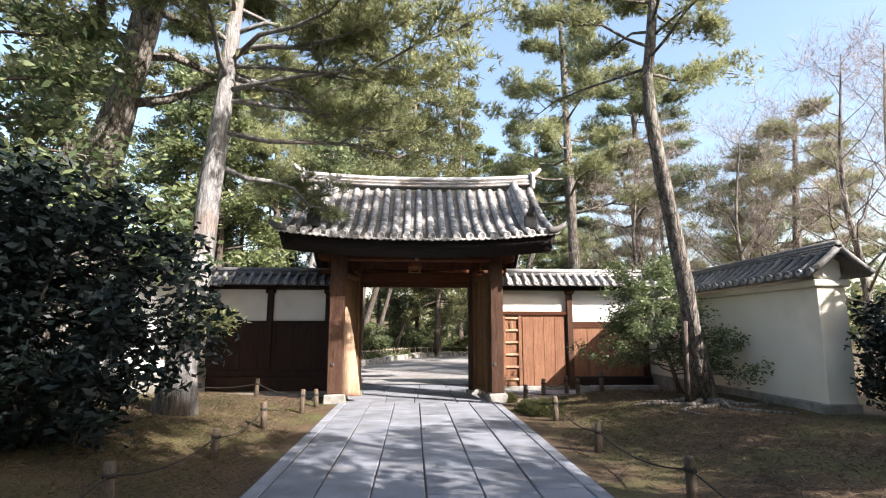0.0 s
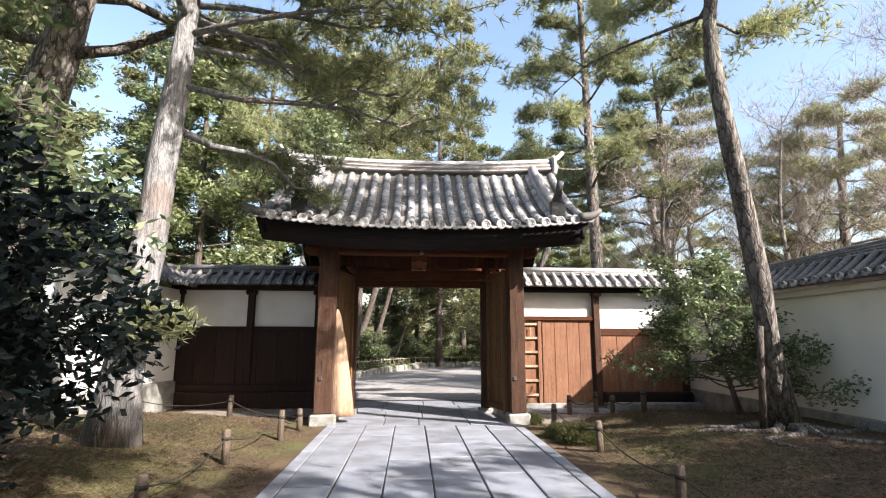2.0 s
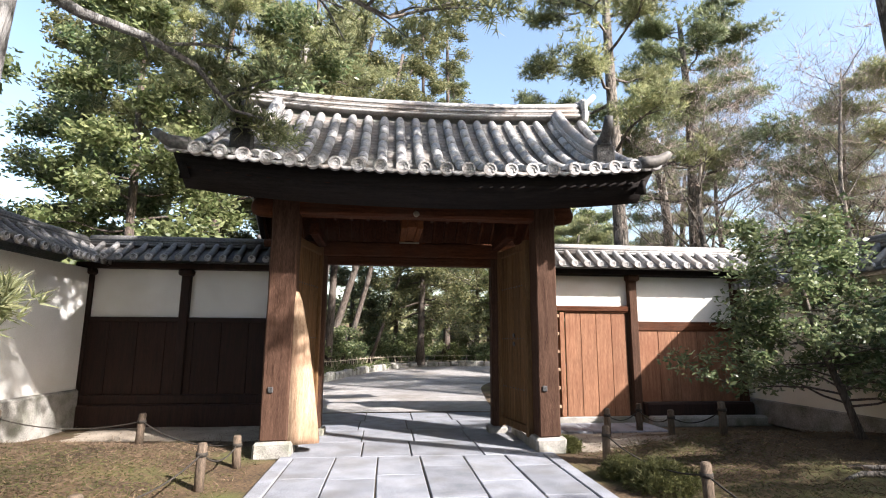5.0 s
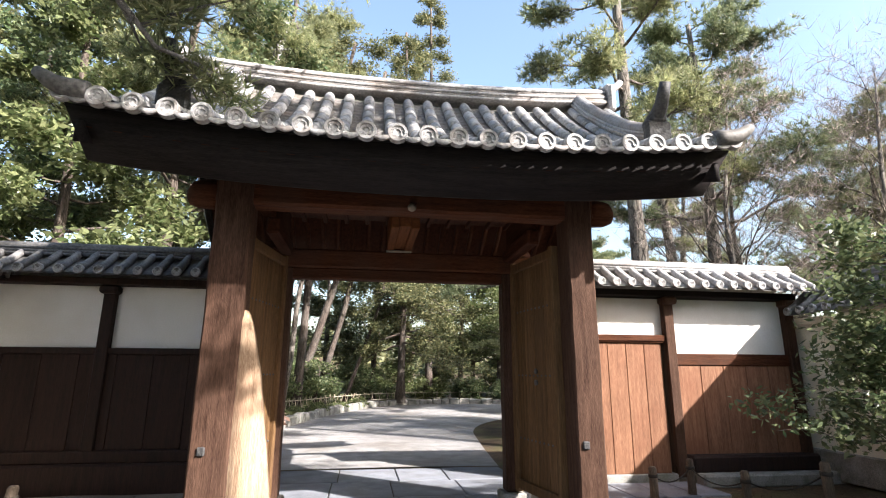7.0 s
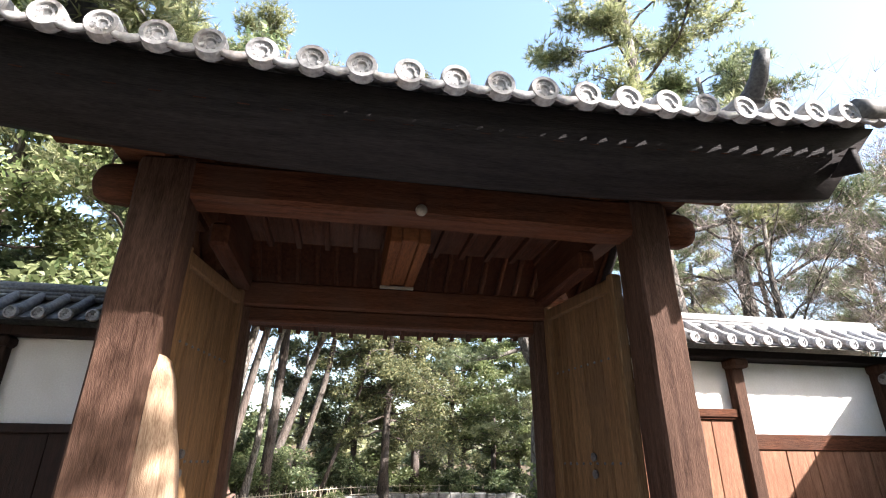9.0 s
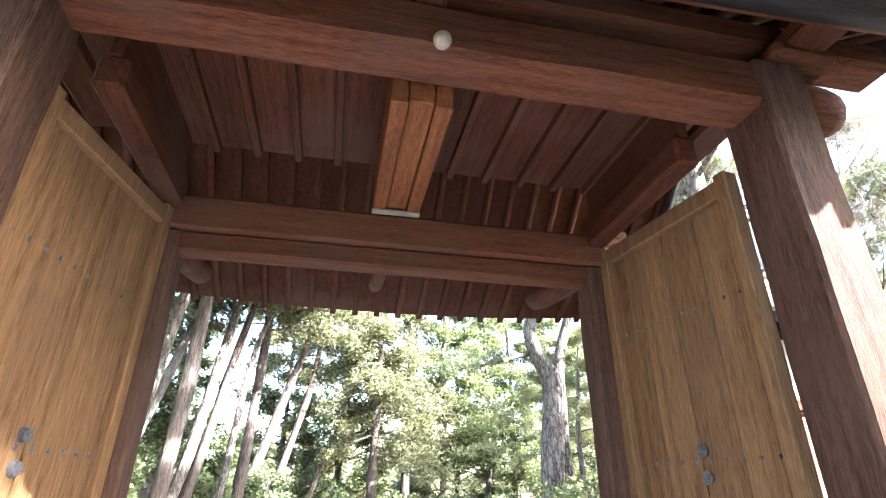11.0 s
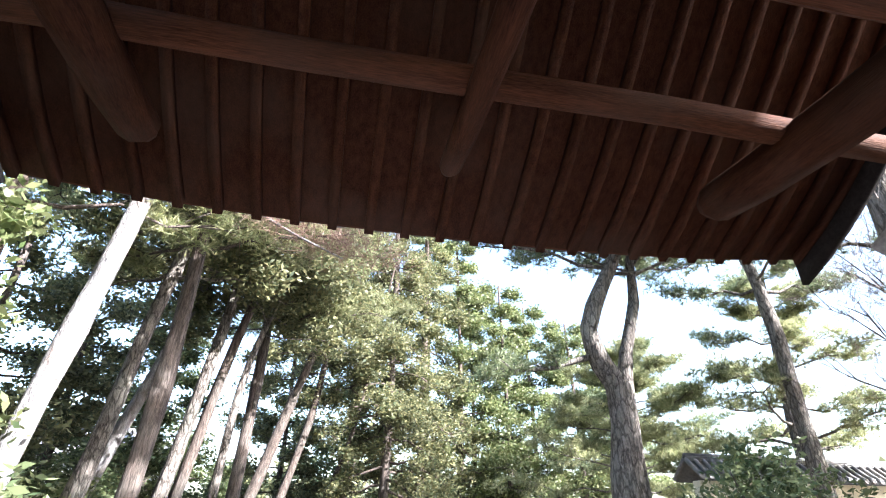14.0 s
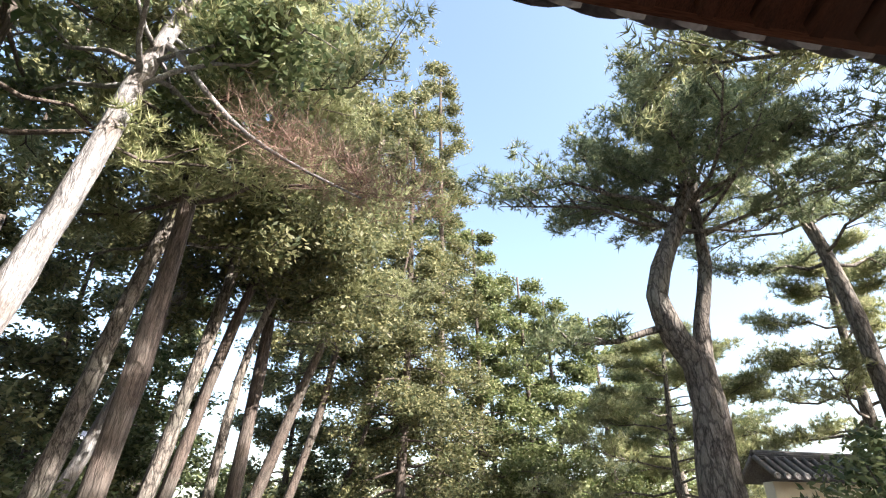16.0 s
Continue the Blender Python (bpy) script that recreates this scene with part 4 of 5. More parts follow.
tree("evergreen_tree", [(-6.3, 7.3, 0.3), (-6.2, 7.2, 2.5), (-6.0, 7.0, 5), (-5.8, 6.8, 8)], 0.16, "evergreen tree with fresh green leaves", "tree", "leaf", "bark_dark", (0.3, 1.0), 26, 2.3, 0.2, 70, 0.6, 0.075, 21, style="leaf")
tree("small_evergreen", [(5.75, 11.2, 0.2), (5.6, 11.25, 0.8), (5.35, 11.3, 1.6), (5.1, 11.35, 3.0)], 0.06, "small spreading evergreen with glossy green leaves", "tree", "leaf", "bark_dark", (0.26, 1.0), 40, 1.55, 0.12, 62, 0.27, 0.042, 31, style="leaf", sides=6)
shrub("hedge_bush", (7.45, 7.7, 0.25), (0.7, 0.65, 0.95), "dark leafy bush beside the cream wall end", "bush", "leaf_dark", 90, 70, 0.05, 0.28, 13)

# ---- trees that shade the garden from behind the path ----
for i, (x, y, h, reach) in enumerate(((6.2, -1.6, 11, 3.2), (10.2, 2.3, 6.7, 2.9), (2.6, -5.0, 12, 3.6), (9.5, -4.5, 11, 3.2), (-6.5, -3.0, 10, 3.0), (12.0, 5.4, 6.0, 2.6), (14.0, 0.5, 8.5, 3.0), (3.0, -1.5, 10.5, 3.9), (1.2, -2.6, 10, 3.4), (8.2, 0.2, 8.4, 2.6))):
    tree("evergreen_tree", [(x, y, 0.1), (x + 0.2, y, h * 0.4), (x - 0.1, y, h)], 0.22, "broad evergreen shading the garden path", "tree", "leaf", "bark_dark", (0.3, 1.0), 24, reach, 0.15, (48, 55, 50, 48, 40, 50, 40, 80, 80, 22)[i], 0.7, 0.11, 200 + i, "shade trees", style="leaf")

# ---- trees behind the gate ----
tree("cedar_tree", [(-4.55, 20.5, 0.2), (-4.08, 20.5, 3.46), (-3.9, 20.5, 4.7), (-3.72, 20.5, 6.4), (-3.55, 20.5, 7.6), (-3.0, 20.6, 11.5)], 0.17, "tall leaning trunk with pale reddish peeling bark", "tree", "leaf", "bark_pale", (0.62, 1.0), 18, 2.8, 0.25, 70, 0.6, 0.085, 41, style="leaf", r1=0.6, twigs=6)
cedar_branch = [(-3.6, 20.5, 7.5), (-3.3, 20.45, 7.25), (-2.76, 20.4, 6.56), (-2.22, 20.4, 6.02), (-1.51, 20.4, 5.57), (-0.61, 20.4, 5.17)]
branch = thing("bare_branch", (-3.6, 20.5, 7.5), "long bare pale branch drooping from the cedar trunk", "branch")
tube_part("bough", smooth_path(cedar_branch, 14), [0.06 - 0.0036 * i for i in range(14)], M["bark_pale"], branch, 7)
bv, bf = needle_cloud([p + Vector((0.12 * math.sin(i * 3.1), 0.2 * math.cos(i * 2.3), 0.15 * math.sin(i * 1.7))) for i, p in enumerate(smooth_path([(-2.2, 20.4, 6.0), (-1.4, 20.4, 5.75), (-0.6, 20.4, 5.4), (0.1, 20.4, 5.3)], 26))], [0.4] * 26, 12, 0.5, 0.004, 0.8, 5)
tagged(raw("twig_spray", bv, bf, M["leaf_brown"], branch, "fine reddish bare twigs"), kind="stuff")
WOOD = (
    ([(-5.1, 24, 0.3), (-4.76, 24, 1.93), (-4.35, 24, 5.12), (-3.96, 24, 7.88), (-3.2, 24, 14)], 0.2, "bark_pine", 1),
    ([(-6.2, 27, 0.5), (-5.51, 27, 2.92), (-4.62, 27, 6.15), (-3.9, 27, 9), (-2.9, 27, 15)], 0.17, "bark_pale", 1),
    ([(-4.35, 26, 0.2), (-3.91, 26, 2.08), (-3.36, 26, 5.97), (-3.2, 26, 8.2), (-2.5, 26, 15)], 0.17, "bark_pine", 2),
    ([(-4.05, 26.3, 0.2), (-3.66, 26.3, 2.1), (-2.99, 26.3, 6.0), (-2.47, 26.3, 8.14), (-1.2, 26.3, 15)], 0.15, "bark_dark", 2),
    ([(-3.25, 26.7, 0.2), (-2.98, 26.7, 2.14), (-2.8, 26.7, 4.8), (-2.1, 26.7, 7.6), (-0.6, 26.7, 13)], 0.12, "bark_pine", 2),
    ([(-3.5, 31.5, 0.2), (-2.73, 31.5, 2.46), (-1.91, 31.5, 5.3), (-1.36, 31.5, 7.2), (-0.9, 31.5, 10.3), (0.2, 31.5, 17)], 0.19, "bark_dark", 3),
    ([(-2.5, 32.5, 0.2), (-1.9, 32.5, 2.55), (-1.23, 32.5, 5.2), (-0.8, 32.5, 8.4), (0.8, 32.5, 17)], 0.16, "bark_dark", 3),
    ([(-1.2, 33.2, 0.2), (-0.41, 33.2, 2.61), (0.43, 33.2, 5.4), (1.5, 33.2, 12)], 0.1, "bark_dark", 1))
for i, (pts, r, bark, style_seed) in enumerate(WOOD):
    tree("cypress_tree", pts, r, "tall leaning cypress with a bare lower trunk", "tree", "leaf_conifer", bark, (0.6, 1.0), 22, 2.4, 0.1, 95, 0.55, 0.07, 50 + i + style_seed, "woodland cypresses", style="leaf", droop=0.2, twigs=7, r1=0.45)
for i, (x, y, h, reach, low) in enumerate(((1.5, 33.6, 21, 2.3, 0.16), (3.2, 36.0, 26, 2.2, 0.12))):
    tree("cypress_tree", [(x, y, 0.1), (x + 0.1, y, h * 0.4), (x - 0.1, y, h)], 0.2, "dense dark cypress with drooping green sprays", "tree", "leaf_conifer", "bark_dark", (low, 1.0), 60, reach, 0.0, 80, 0.5, 0.075, 62 + i, "woodland cypresses", style="leaf", droop=0.45, twigs=6)
EVERGREENS = ((0.2, 37.5, 17), (5.2, 37.2, 15.5), (7.6, 37.6, 13.2), (9.2, 38.4, 12.4), (11.2, 37.6, 11.3), (-2.6, 38, 12), (-6.4, 33, 9), (-9, 27, 15), (-9.5, 21.5, 13), (-6.9, 18.4, 11), (-12, 18, 13), (-11.5, 24, 15), (13.5, 38, 10), (-8.6, 31, 10), (-12.5, 12.5, 12), (-10.5, 15.5, 11), (6.4, 39.5, 13.5))
# Listed evergreens take leaf_light: the sun on them is put into the colour
for i, (x, y, h) in enumerate(EVERGREENS):
    tree("evergreen_tree", [(x, y, 0.1), (x + 0.1, y, h * 0.4), (x - 0.1, y, h)], 0.16, "tall woodland evergreen with layered green foliage", "tree", "leaf_light" if i in (1, 2, 3, 4, 9, 12, 16) else ("leaf", "leaf_conifer")[i % 2], "bark_dark", (0.2, 1.0), 36, 2.3, 0.1, 80, 0.55, 0.085, 70 + i, "woodland evergreens", style="leaf", twigs=6, droop=0.1)
tree("pine_tree", [(4.35, 21.7, 0), (4.44, 21.7, 2.1), (4.61, 21.7, 3.6), (4.2, 21.7, 4.4), (4.17, 21.7, 5.0), (4.75, 21.7, 6.2), (5.2, 21.7, 7.2), (5.3, 21.7, 9.5)], 0.27, "crooked old pine bending under a broad needle crown", "tree", "needle", "bark_pine", (0.7, 1.0), 22, 2.7, 0.3, 24, 0.32, 0.14, 91, "rear pines", twigs=8, extra=((0.84, 2.6, 2.2, 1.0), (0.42, 3.1, 2.2, -0.25)))
tree("pine_tree", [(4.85, 21.9, 0), (4.84, 21.9, 2.32), (4.86, 21.9, 4.1), (5.3, 21.9, 5.5), (5.42, 21.9, 6.7), (5.9, 21.9, 9.3)], 0.19, "slender twisted pine beside the crooked pine", "tree", "needle", "bark_pine", (0.72, 1.0), 16, 2.4, 0.3, 24, 0.32, 0.14, 92, "rear pines", twigs=9)
tree("pine_tree", [(10.6, 24, 0), (10.66, 24, 4.3), (10.6, 24, 7.1), (10.1, 24, 9.2), (9.6, 24, 11)], 0.24, "tall pine with a bent upper trunk", "tree", "needle", "bark_pine", (0.5, 1.0), 20, 2.6, 0.2, 24, 0.34, 0.14, 93, "rear pines", twigs=9)
for i, (pts, r) in enumerate((
        ([(5.3, 16.8, 0), (5.25, 16.7, 4.3), (5.1, 16.5, 8.5), (5.0, 16.4, 13)], 0.22),
        ([(8.2, 18.2, 0), (8.1, 18.2, 4), (8.3, 18.3, 8), (8.2, 18.3, 11)], 0.2),
        ([(12.5, 26, 0), (12.3, 26, 4), (12.8, 26, 9)], 0.22),
        ([(15, 21, 0), (15.2, 21, 4), (14.8, 21, 9)], 0.2),
        ([(8.6, 28.6, 0), (8.4, 28.6, 3), (8.8, 28.6, 7)], 0.15),
        ([(11.0, 32, 0), (10.8, 32, 4), (11.1, 32, 8)], 0.16),
        ([(13, 16.5, 0), (12.8, 16.5, 4), (13.2, 16.5, 9)], 0.2))):
    tree("pine_tree", pts, r, "tall pine with spreading layered green needle pads", "tree", ("needle_sunlit", "needle")[i % 2], "bark_pine", (0.42, 1.0), 24, 2.7, 0.12, 26, 0.36, 0.16, 100 + i, "rear pines", twigs=9)
for i, (x, y, h) in enumerate(((10.2, 15.5, 8), (11.2, 12.5, 9), (7.3, 16.5, 7.5), (13.5, 13.5, 10), (12.3, 17.5, 9), (9.6, 19.2, 9))):
    tree("bare_tree", [(x, y, 0.1), (x + 0.2, y, h * 0.3), (x - 0.1, y, h * 0.6), (x + 0.3, y, h)], 0.14, "leafless winter tree with fine pale twigs", "tree", "twig", "bark_pine", (0.22, 1.0), 24, 2.8, 0.9, 6, 0.65, 0.45, 120 + i, r1=0.1, group="bare winter trees", style="bare", twigs=6)

for i, (x, y, h) in enumerate(((-3.5, 22.4, 14), (-2.9, 28.4, 16), (-5.6, 20.4, 13))):
    tree("pine_tree", [(x, y, 0.1), (x + 0.2, y, h * 0.35), (x + 0.1, y, h * 0.7), (x + 0.5, y, h)], 0.18, "tall golden-green sunlit pine rising behind the gate", "tree", "needle_sunlit", "bark_dark", (0.4, 1.0), 26, 3.2, 0.05, 30, 0.48, 0.17, 140 + i, "rear pines", twigs=8)
tree("conifer_tree", [(4.1, 40, 0.2), (4.1, 40, 8), (4.1, 40, 14), (4.1, 40, 21.5)], 0.2, "slim dark conifer standing above the woods", "tree", "needle", "bark_dark", (0.6, 1.0), 26, 1.5, 0.0, 26, 0.4, 0.2, 130, twigs=5)

# ---- undergrowth behind the drive ----
rnd = random.Random(44)
spots = [(-4.2, 18.3), (-4.6, 21.2), (-3.9, 27.5), (-2.6, 31.8), (-0.8, 34.6), (1.2, 36), (3.2, 36.2), (5.4, 36), (7.8, 35.2), (10, 34.5), (-5.6, 24.5), (-6.5, 28.5), (-4.4, 34), (0, 39), (4, 39.5), (8, 39)]
# leaf_light again stands in for sun on the foliage
for i, (x, y) in enumerate(spots):
    shrub("understorey_bush", (x, y, ground_height(x, y)), (rnd.uniform(0.9, 1.5), rnd.uniform(0.8, 1.3), rnd.uniform(0.6, 1.3)), "loose green understorey bush at the woodland edge", "bush", ("leaf", "leaf_light", "leaf_light", "leaf")[i % 4], 60, 90, 0.07, 0.4, 300 + i, group="understorey bushes")
shrub("evergreen_bush", (4.4, 20.0, -0.03), (0.9, 0.8, 0.85), "bright green leafy bush under the crooked pine", "bush", "leaf_light", 70, 80, 0.06, 0.3, 350)
shrub("evergreen_bush", (6.3, 20.6, -0.03), (1.9, 1.0, 1.4), "deep green spreading bush before the rear wall", "bush", "leaf", 110, 80, 0.06, 0.35, 351)
shrub("twiggy_bush", (-3.1, 20.3, ground_height(-3.1, 20.3)), (0.8, 1.2, 0.5), "leafless reddish twiggy bush by the drive", "bush", "leaf_brown", 40, 60, 0.07, 0.32, 340)

# Distant woods all round, uncountable
n = 110000
a = RNG.random(n) * 2 * np.pi
r = 46 + 26 * RNG.random(n)
top = 7.0 + 3.5 * np.sin(a * 9 + 1) + 2.0 * np.sin(a * 23) + 1.5 * np.sin(a * 51)
east = (np.cos(a - 0.5) > 0.55)
top = np.where(east, top * 0.55, top)
at = np.stack([r * np.cos(a), 15 + r * np.sin(a), RNG.random(n) ** 0.8 * top], axis=1)
v, f = leaf_cloud(at, np.full(n, 0.6), 1, 0.42)
tagged(raw("far_woods", v, f, M["leaf_conifer"]), "distant woodland of mixed green foliage", "woods", kind="stuff")

# ---- small things: bollards, ropes, kerbs, fences ----
def bollard(x, y, h=0.45, tilt=0.0):
    z = ground_height(x, y)
    b = thing("bollard", (x, y, z), "short weathered wooden stake of a rope fence", "bollard", "rope fence stakes")
    v, f = tube([Vector((x, y, z - 0.03)), Vector((x + tilt * 0.5, y, z + h * 0.5)), Vector((x + tilt, y, z + h - 0.02)), Vector((x + tilt, y, z + h))], [0.052, 0.05, 0.048, 0.036], 10, rough=0.2)
    raw("stake", v, f, M["post"], b, smooth=False)
    v, f = tube([Vector((x + tilt * 0.8, y, z + h - 0.13)), Vector((x + tilt * 0.8, y, z + h - 0.09))], [0.057, 0.057], 10)
    raw("rope_knot", v, f, M["rope"], b)
    return Vector((x + tilt * 0.8, y, z + h - 0.11))


def rope(a, b, sag=0.12):
    pts = [a.lerp(b, i / 10) - Vector((0, 0, sag * 4 * (i / 10) * (1 - i / 10))) for i in range(11)]
    v, f = tube(pts, [0.009] * 11, 5)
    r = thing("rope", pts[0], "thin black rope slung between wooden stakes", "rope", "fence ropes")
    raw("cord", v, f, M["rope"], r, smooth=True)


for run in (((-2.55, 2.5), (-2.5, 4.7), (-2.42, 6.85), (-2.4, 8.9), (-2.15, 10.6), (-2.05, 11.6), (-3.6, 12.6), (-5.6, 12.9)),
            ((2.5, 2.4), (2.5, 4.8), (2.47, 7.1), (2.55, 9.5), (2.4, 11.35)),
            ((3.3, 13.4), (3.95, 13.6), (3.9, 12.5), (4.2, 11.7))):
    tops = [bollard(x, y, 0.42 + 0.05 * math.sin(i * 2.1), 0.02 * math.sin(i * 3.3)) for i, (x, y) in enumerate(run)]
    for p, q in zip(tops, tops[1:]):
        rope(p, q)

# Prop stake against the leaning pine
prop = thing("tree_prop", (5.05, 9.55, 0.2), "dark wooden prop stake beside the leaning pine", "prop")
tube_part("stake", [(5.03, 9.6, 0.15), (4.98, 9.45, 1.0), (4.93, 9.3, 1.75)], [0.05, 0.048, 0.045], M["bark_dark"], prop, 8)

# Moss cushions beside the path
for i, (x, y, s) in enumerate(((2.55, 10.25, 0.42), (2.35, 10.75, 0.25), (2.2, 12.2, 0.14))):
    cushion = thing("moss_cushion", (x, y, 0), "rounded bright green moss cushion", "moss", "moss cushions")
    v, f = needle_cloud([(x + s * 0.8 * math.cos(k * 2.4) * math.sqrt(k / 60), y + s * 0.8 * math.sin(k * 2.4) * math.sqrt(k / 60), 0.02 + 0.4 * s * (1 - k / 60)) for k in range(60)], [0.12] * 60, 26, 0.05, 0.004, 0.8)
    raw("moss", v, f, M["moss"], cushion)

# Thin grass, moss and fallen needles on the soil
def litter(name, label, n, mat, size, width, patches):
    pts = []
    for cx, cy, rx, ry in patches:
        k = int(n * rx * ry)
        q = RNG.normal(size=(k, 2)) * 0.5
        pts += [(cx + u * rx, cy + w * ry) for u, w in q]
    at = np.array([(x, y, ground_height(x, y) + 0.004) for x, y in pts if x < -1.85 or x > 2.15])
    a = unit(len(at))
    a[:, 2] = np.abs(a[:, 2]) * 0.55
    b = np.cross(a, unit(len(at)))
    b /= np.linalg.norm(b, axis=1, keepdims=True)
    s = size * (0.6 + 0.8 * RNG.random((len(at), 1)))
    v = np.stack([at - b * width, at + b * width, at + a * s], axis=1).reshape(-1, 3)
    return tagged(raw(name, v, np.arange(len(v)).reshape(-1, 3), mat), label, "ground cover", kind="stuff")


litter("moss_grass", "thin moss and grass tufts on garden soil", 1700, M["moss"], 0.05, 0.005, ((-3.2, 7.5, 1.5, 3.0), (-3.6, 10.5, 2.0, 1.6), (3.2, 8.5, 1.1, 3.0), (3.3, 11.5, 1.2, 1.5), (-2.6, 4, 1, 3)))
litter("fallen_needles", "dry brown fallen needles on the soil", 1300, M["dry"], 0.09, 0.004, ((-3.6, 8.5, 2.2, 4.0), (-3.8, 12.2, 2.2, 1.5), (4.2, 8, 2.2, 4.0), (4.0, 12, 2.0, 2.0), (5, 5, 2, 3)))

# Surface roots round the leaning pine
for i, (a, L) in enumerate(((3.6, 1.5), (4.3, 1.9), (5.0, 1.6), (5.8, 1.3), (2.9, 1.2))):
    root = thing("tree_root", (5.45, 9.75, 0.24), "exposed gnarled pine root on the soil", "root", "pine roots")
    pts = []
    for k in range(9):
        q = k / 8
        x, y = 5.45 + math.cos(a + 0.35 * math.sin(q * 5 + i)) * L * q, 9.75 + math.sin(a + 0.35 * math.sin(q * 5 + i)) * L * q
        pts.append(Vector((x, y, ground_height(x, y) + 0.03 * (1 - q) + 0.015 * math.sin(q * 9))))
    tube_part("root_wood", pts, [0.085 * (1 - 0.8 * k / 8) for k in range(9)], M["bark_pine"], root, 7)

# Kerb of rough stones and clipped hedge along the drive, then a low bamboo fence
kerb = thing("kerb", (-2.4, 20, 0), "row of rough pale kerb stones along the drive", "kerb", kind="structure")
hedge_pts = []
for i in range(len(left_edge) - 1):
    p, q = left_edge[i], left_edge[i + 1]
    d = (q - p)
    nrm = Vector((-d.y, d.x, 0)).normalized()
    k = max(1, int(d.length / 0.42))
    for j in range(k):
        c = p + d * ((j + 0.5) / k) + nrm * 0.14
        bm = box(-d.length / k * 0.48, d.length / k * 0.48, -0.12, 0.12, -0.06, 0.24 + 0.06 * random.random(), 0.04)
        for v in bm.verts:
            v.co += noise.noise_vector(v.co * 4 + c) * 0.03
        bmesh.ops.transform(bm, matrix=Matrix.Translation(c) @ Matrix.Rotation(math.atan2(d.y, d.x), 4, "Z"), verts=bm.verts)
        part("stone", bm, M["stone"], kerb)
        hedge_pts.append(c + nrm * 0.35)
for i in range(0, len(hedge_pts) - 3, 4):
    c = hedge_pts[i + 1]
    if c.y > 33:
        continue
    shrub("clipped_bush", (c.x, c.y, ground_height(c.x, c.y)), (0.42, 0.75, 0.24), "low clipped green bush behind the kerb", "bush", "leaf_light", 26, 50, 0.045, 0.18, 400 + i, stems=3, group="kerb bushes")

fence = thing("bamboo_fence", (-3, 22, 0), "low lattice fence of pale split bamboo", "fence")
line = []
for i in range(len(left_edge) - 1):
    d = left_edge[i + 1] - left_edge[i]
    nrm = Vector((-d.y, d.x, 0)).normalized()
    k = max(1, int(d.length / 0.22))
    line += [left_edge[i] + d * (j / k) + nrm * 0.95 for j in range(k)]
v, f = tube([Vector((0, 0, 0)), Vector((0, 0, 0.7))], [0.016, 0.014], 6)
PICKET = bpy.data.meshes.new("picket")
PICKET.from_pydata([tuple(q) for q in v], [], f)
finish(PICKET, M["bamboo"])
for i, p in enumerate(line[:150]):
    z = ground_height(p.x, p.y)
    shared("picket", PICKET, Matrix.Translation((p.x, p.y, z)) @ Matrix.Rotation(0.25 * (-1) ** i, 4, "X") @ Matrix.Rotation(0.2 * (-1) ** i, 4, "Y"), fence)
for h in (0.3, 0.58):
    tube_part("rail", [Vector((p.x, p.y, ground_height(p.x, p.y) + h)) for p in line[:150:3]], [0.018] * 50, M["bamboo"], fence, 6)

# Thin pale pole at the wood's edge
pole = thing("pole", (1.65, 35.4, 0), "thin pale bare pole at the wood's edge", "pole")
tube_part("shaft", [(1.65, 35.4, -0.05), (1.68, 35.4, 3.0), (1.7, 35.4, 6.0)], [0.13, 0.12, 0.1], M["bark_pale"], pole, 10)

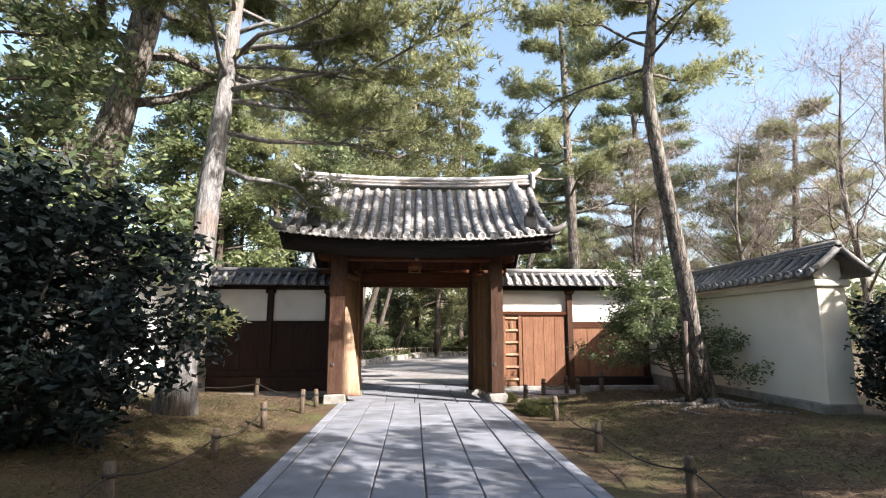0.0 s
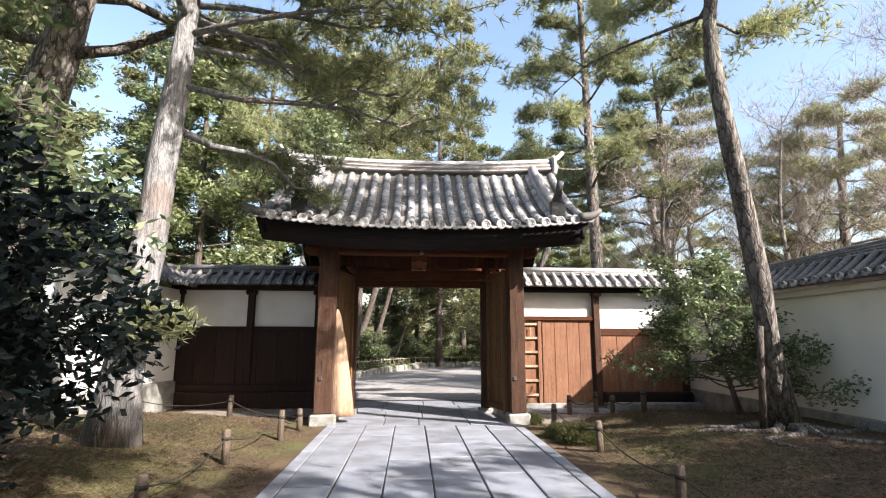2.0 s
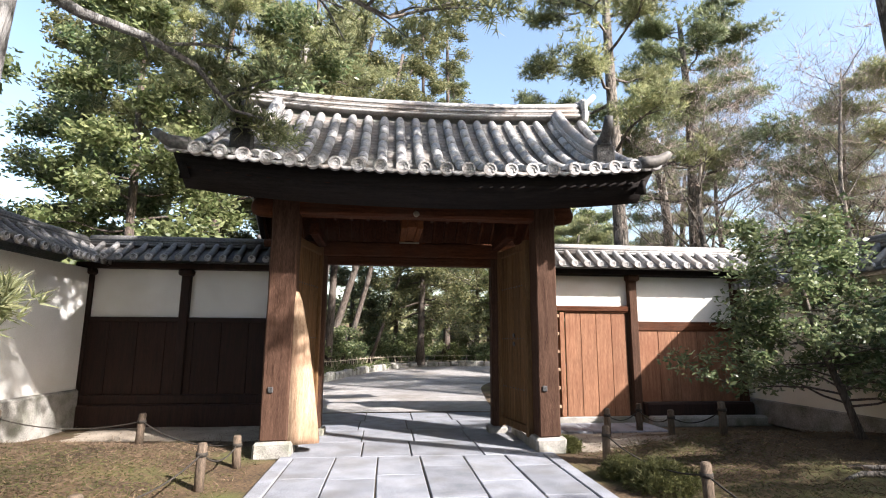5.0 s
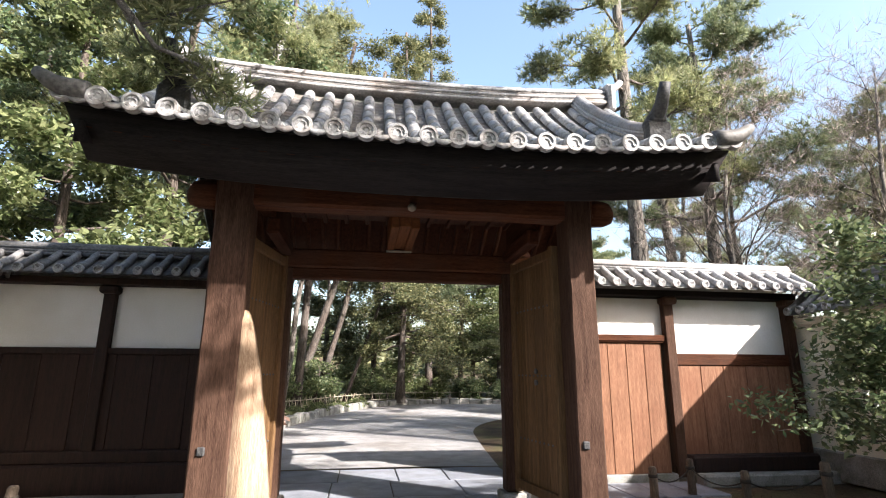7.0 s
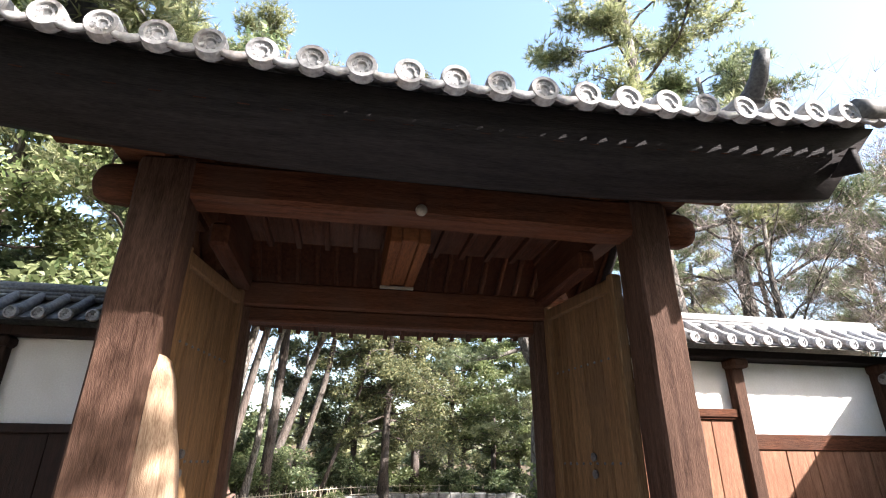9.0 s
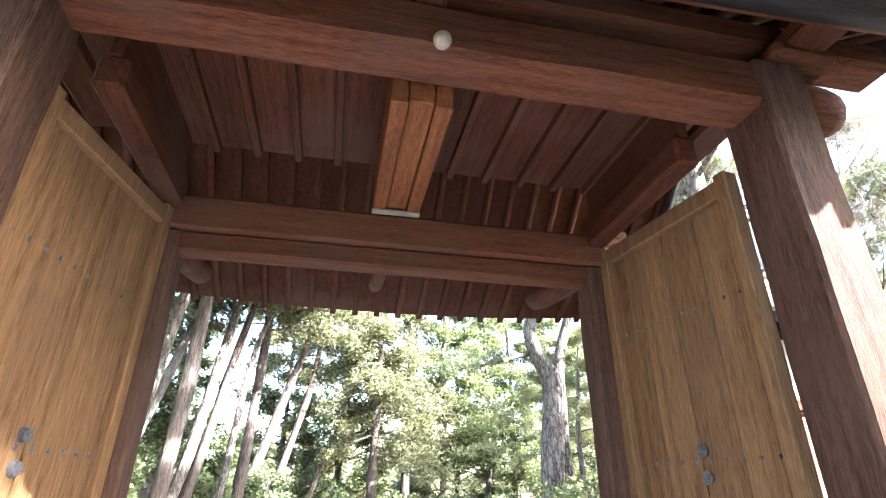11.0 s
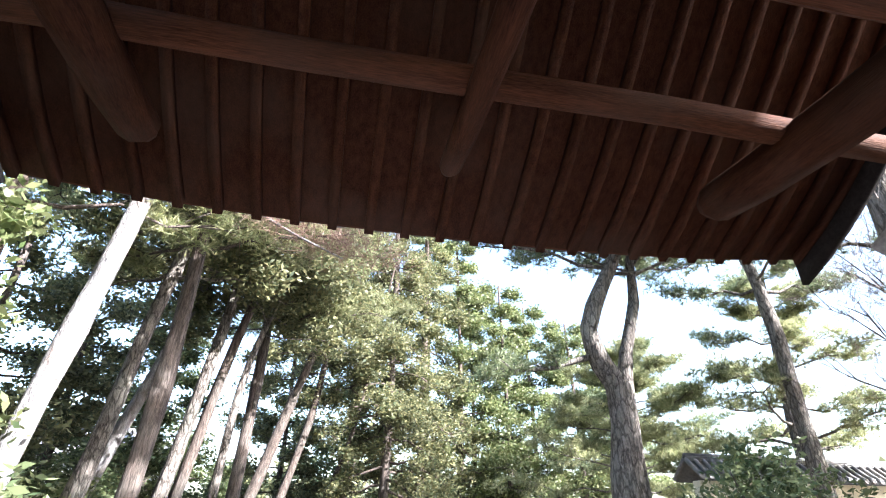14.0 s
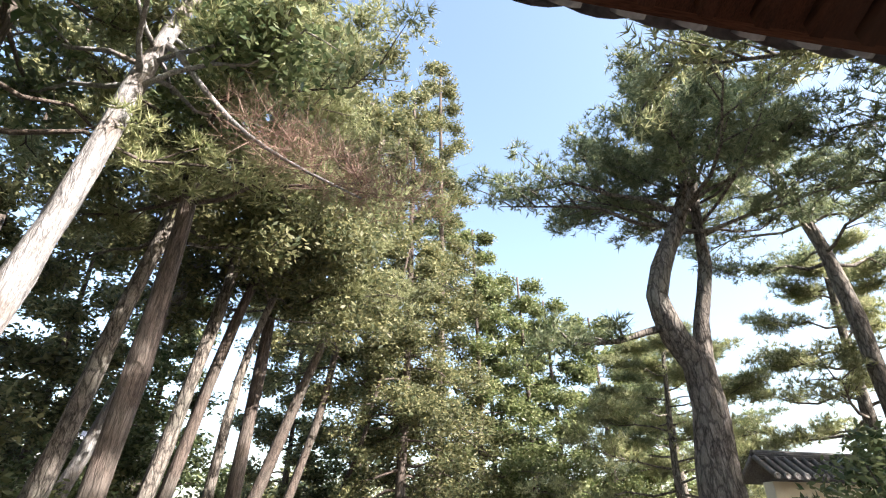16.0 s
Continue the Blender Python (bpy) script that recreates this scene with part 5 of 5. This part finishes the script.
# Small house among the trees
house = thing("house", (-10.5, 42, 1.5), "small white house with grey hipped roof among trees", "house")
part("wall", box(-13, -8, 40, 44, 0.5, 4.2, 0.02), M["plaster"], house)
rv = [(-13.6, 39.4, 4.2), (-7.4, 39.4, 4.2), (-7.4, 44.6, 4.2), (-13.6, 44.6, 4.2), (-12, 42, 5.8), (-9, 42, 5.8)]
bm = bmesh.new()
hv = [bm.verts.new(p) for p in rv]
for q in ((0, 1, 5, 4), (1, 2, 5), (2, 3, 4, 5), (3, 0, 4), (3, 2, 1, 0)):
    bm.faces.new([hv[k] for k in q])
part("roof", bm, M["tile"], house)
for x in (-12, -10):
    win = part("window", box(x, x + 1.1, 39.94, 40.0, 2.2, 3.4, 0.01), M["iron"], house)
    part("window_frame", box(x - 0.06, x + 1.16, 39.92, 39.96, 2.12, 2.2, 0.005), M["timber_x"], win)

# ---- paving, last ----
pavement = thing("pavement", (0.15, 4, 0), "path of worn grey granite slabs with dark joints", "pavement", kind="structure")
part("bed", box(-1.66, 1.96, -6, 16.0, -0.09, -0.018, 0.0), M["joint"], pavement)
rnd = random.Random(9)
cols = [-1.46, -0.93, -0.4, 0.14, 0.7, 1.25, 1.76]


def slab(x0, x1, y0, y1):
    h = rnd.uniform(-0.004, 0.004)
    bm = box(x0 + 0.008, x1 - 0.008, y0 + 0.008, y1 - 0.008, -0.06, h, 0.009)
    for v in bm.verts:
        v.co.x += 0.012 * noise.noise(Vector((v.co.x * 1.3, v.co.y * 1.3, 1)))
        v.co.y += 0.014 * noise.noise(Vector((v.co.x * 1.3, v.co.y * 1.3, 5)))
        v.co.z += 0.003 * noise.noise(Vector((v.co.x, v.co.y, 9)))
    part("slab", bm, M["granite"], pavement)


for c in range(6):
    y = -6 + rnd.uniform(0, 0.8)
    while y < 11.9:
        L = rnd.uniform(0.75, 1.5)
        e = y + L if 11.9 - (y + L) > 0.5 else 11.95
        slab(cols[c], cols[c + 1], y, e)
        y = e
for x0, x1 in ((-1.64, -1.46), (1.76, 1.94)):
    y = -6
    while y < 11.9:
        e = min(y + rnd.uniform(1.0, 1.7), 11.95)
        slab(x0, x1, y, e)
        y = e
for r in range(4):
    y0, y1 = 11.95 + r * 1.0, 11.95 + (r + 1) * 1.0
    xs2 = [-1.64] + sorted(-1.64 + 3.58 * (k + rnd.uniform(-0.15, 0.15)) / 4 for k in (1, 2, 3)) + [1.94]
    for a, b in zip(xs2, xs2[1:]):
        slab(a, b, y0, y1)
# pale forecourt strip before the side door
for k in range(5):
    slab(2.2 + k * 0.45, 2.2 + (k + 1) * 0.45, 13.5, 14.38)
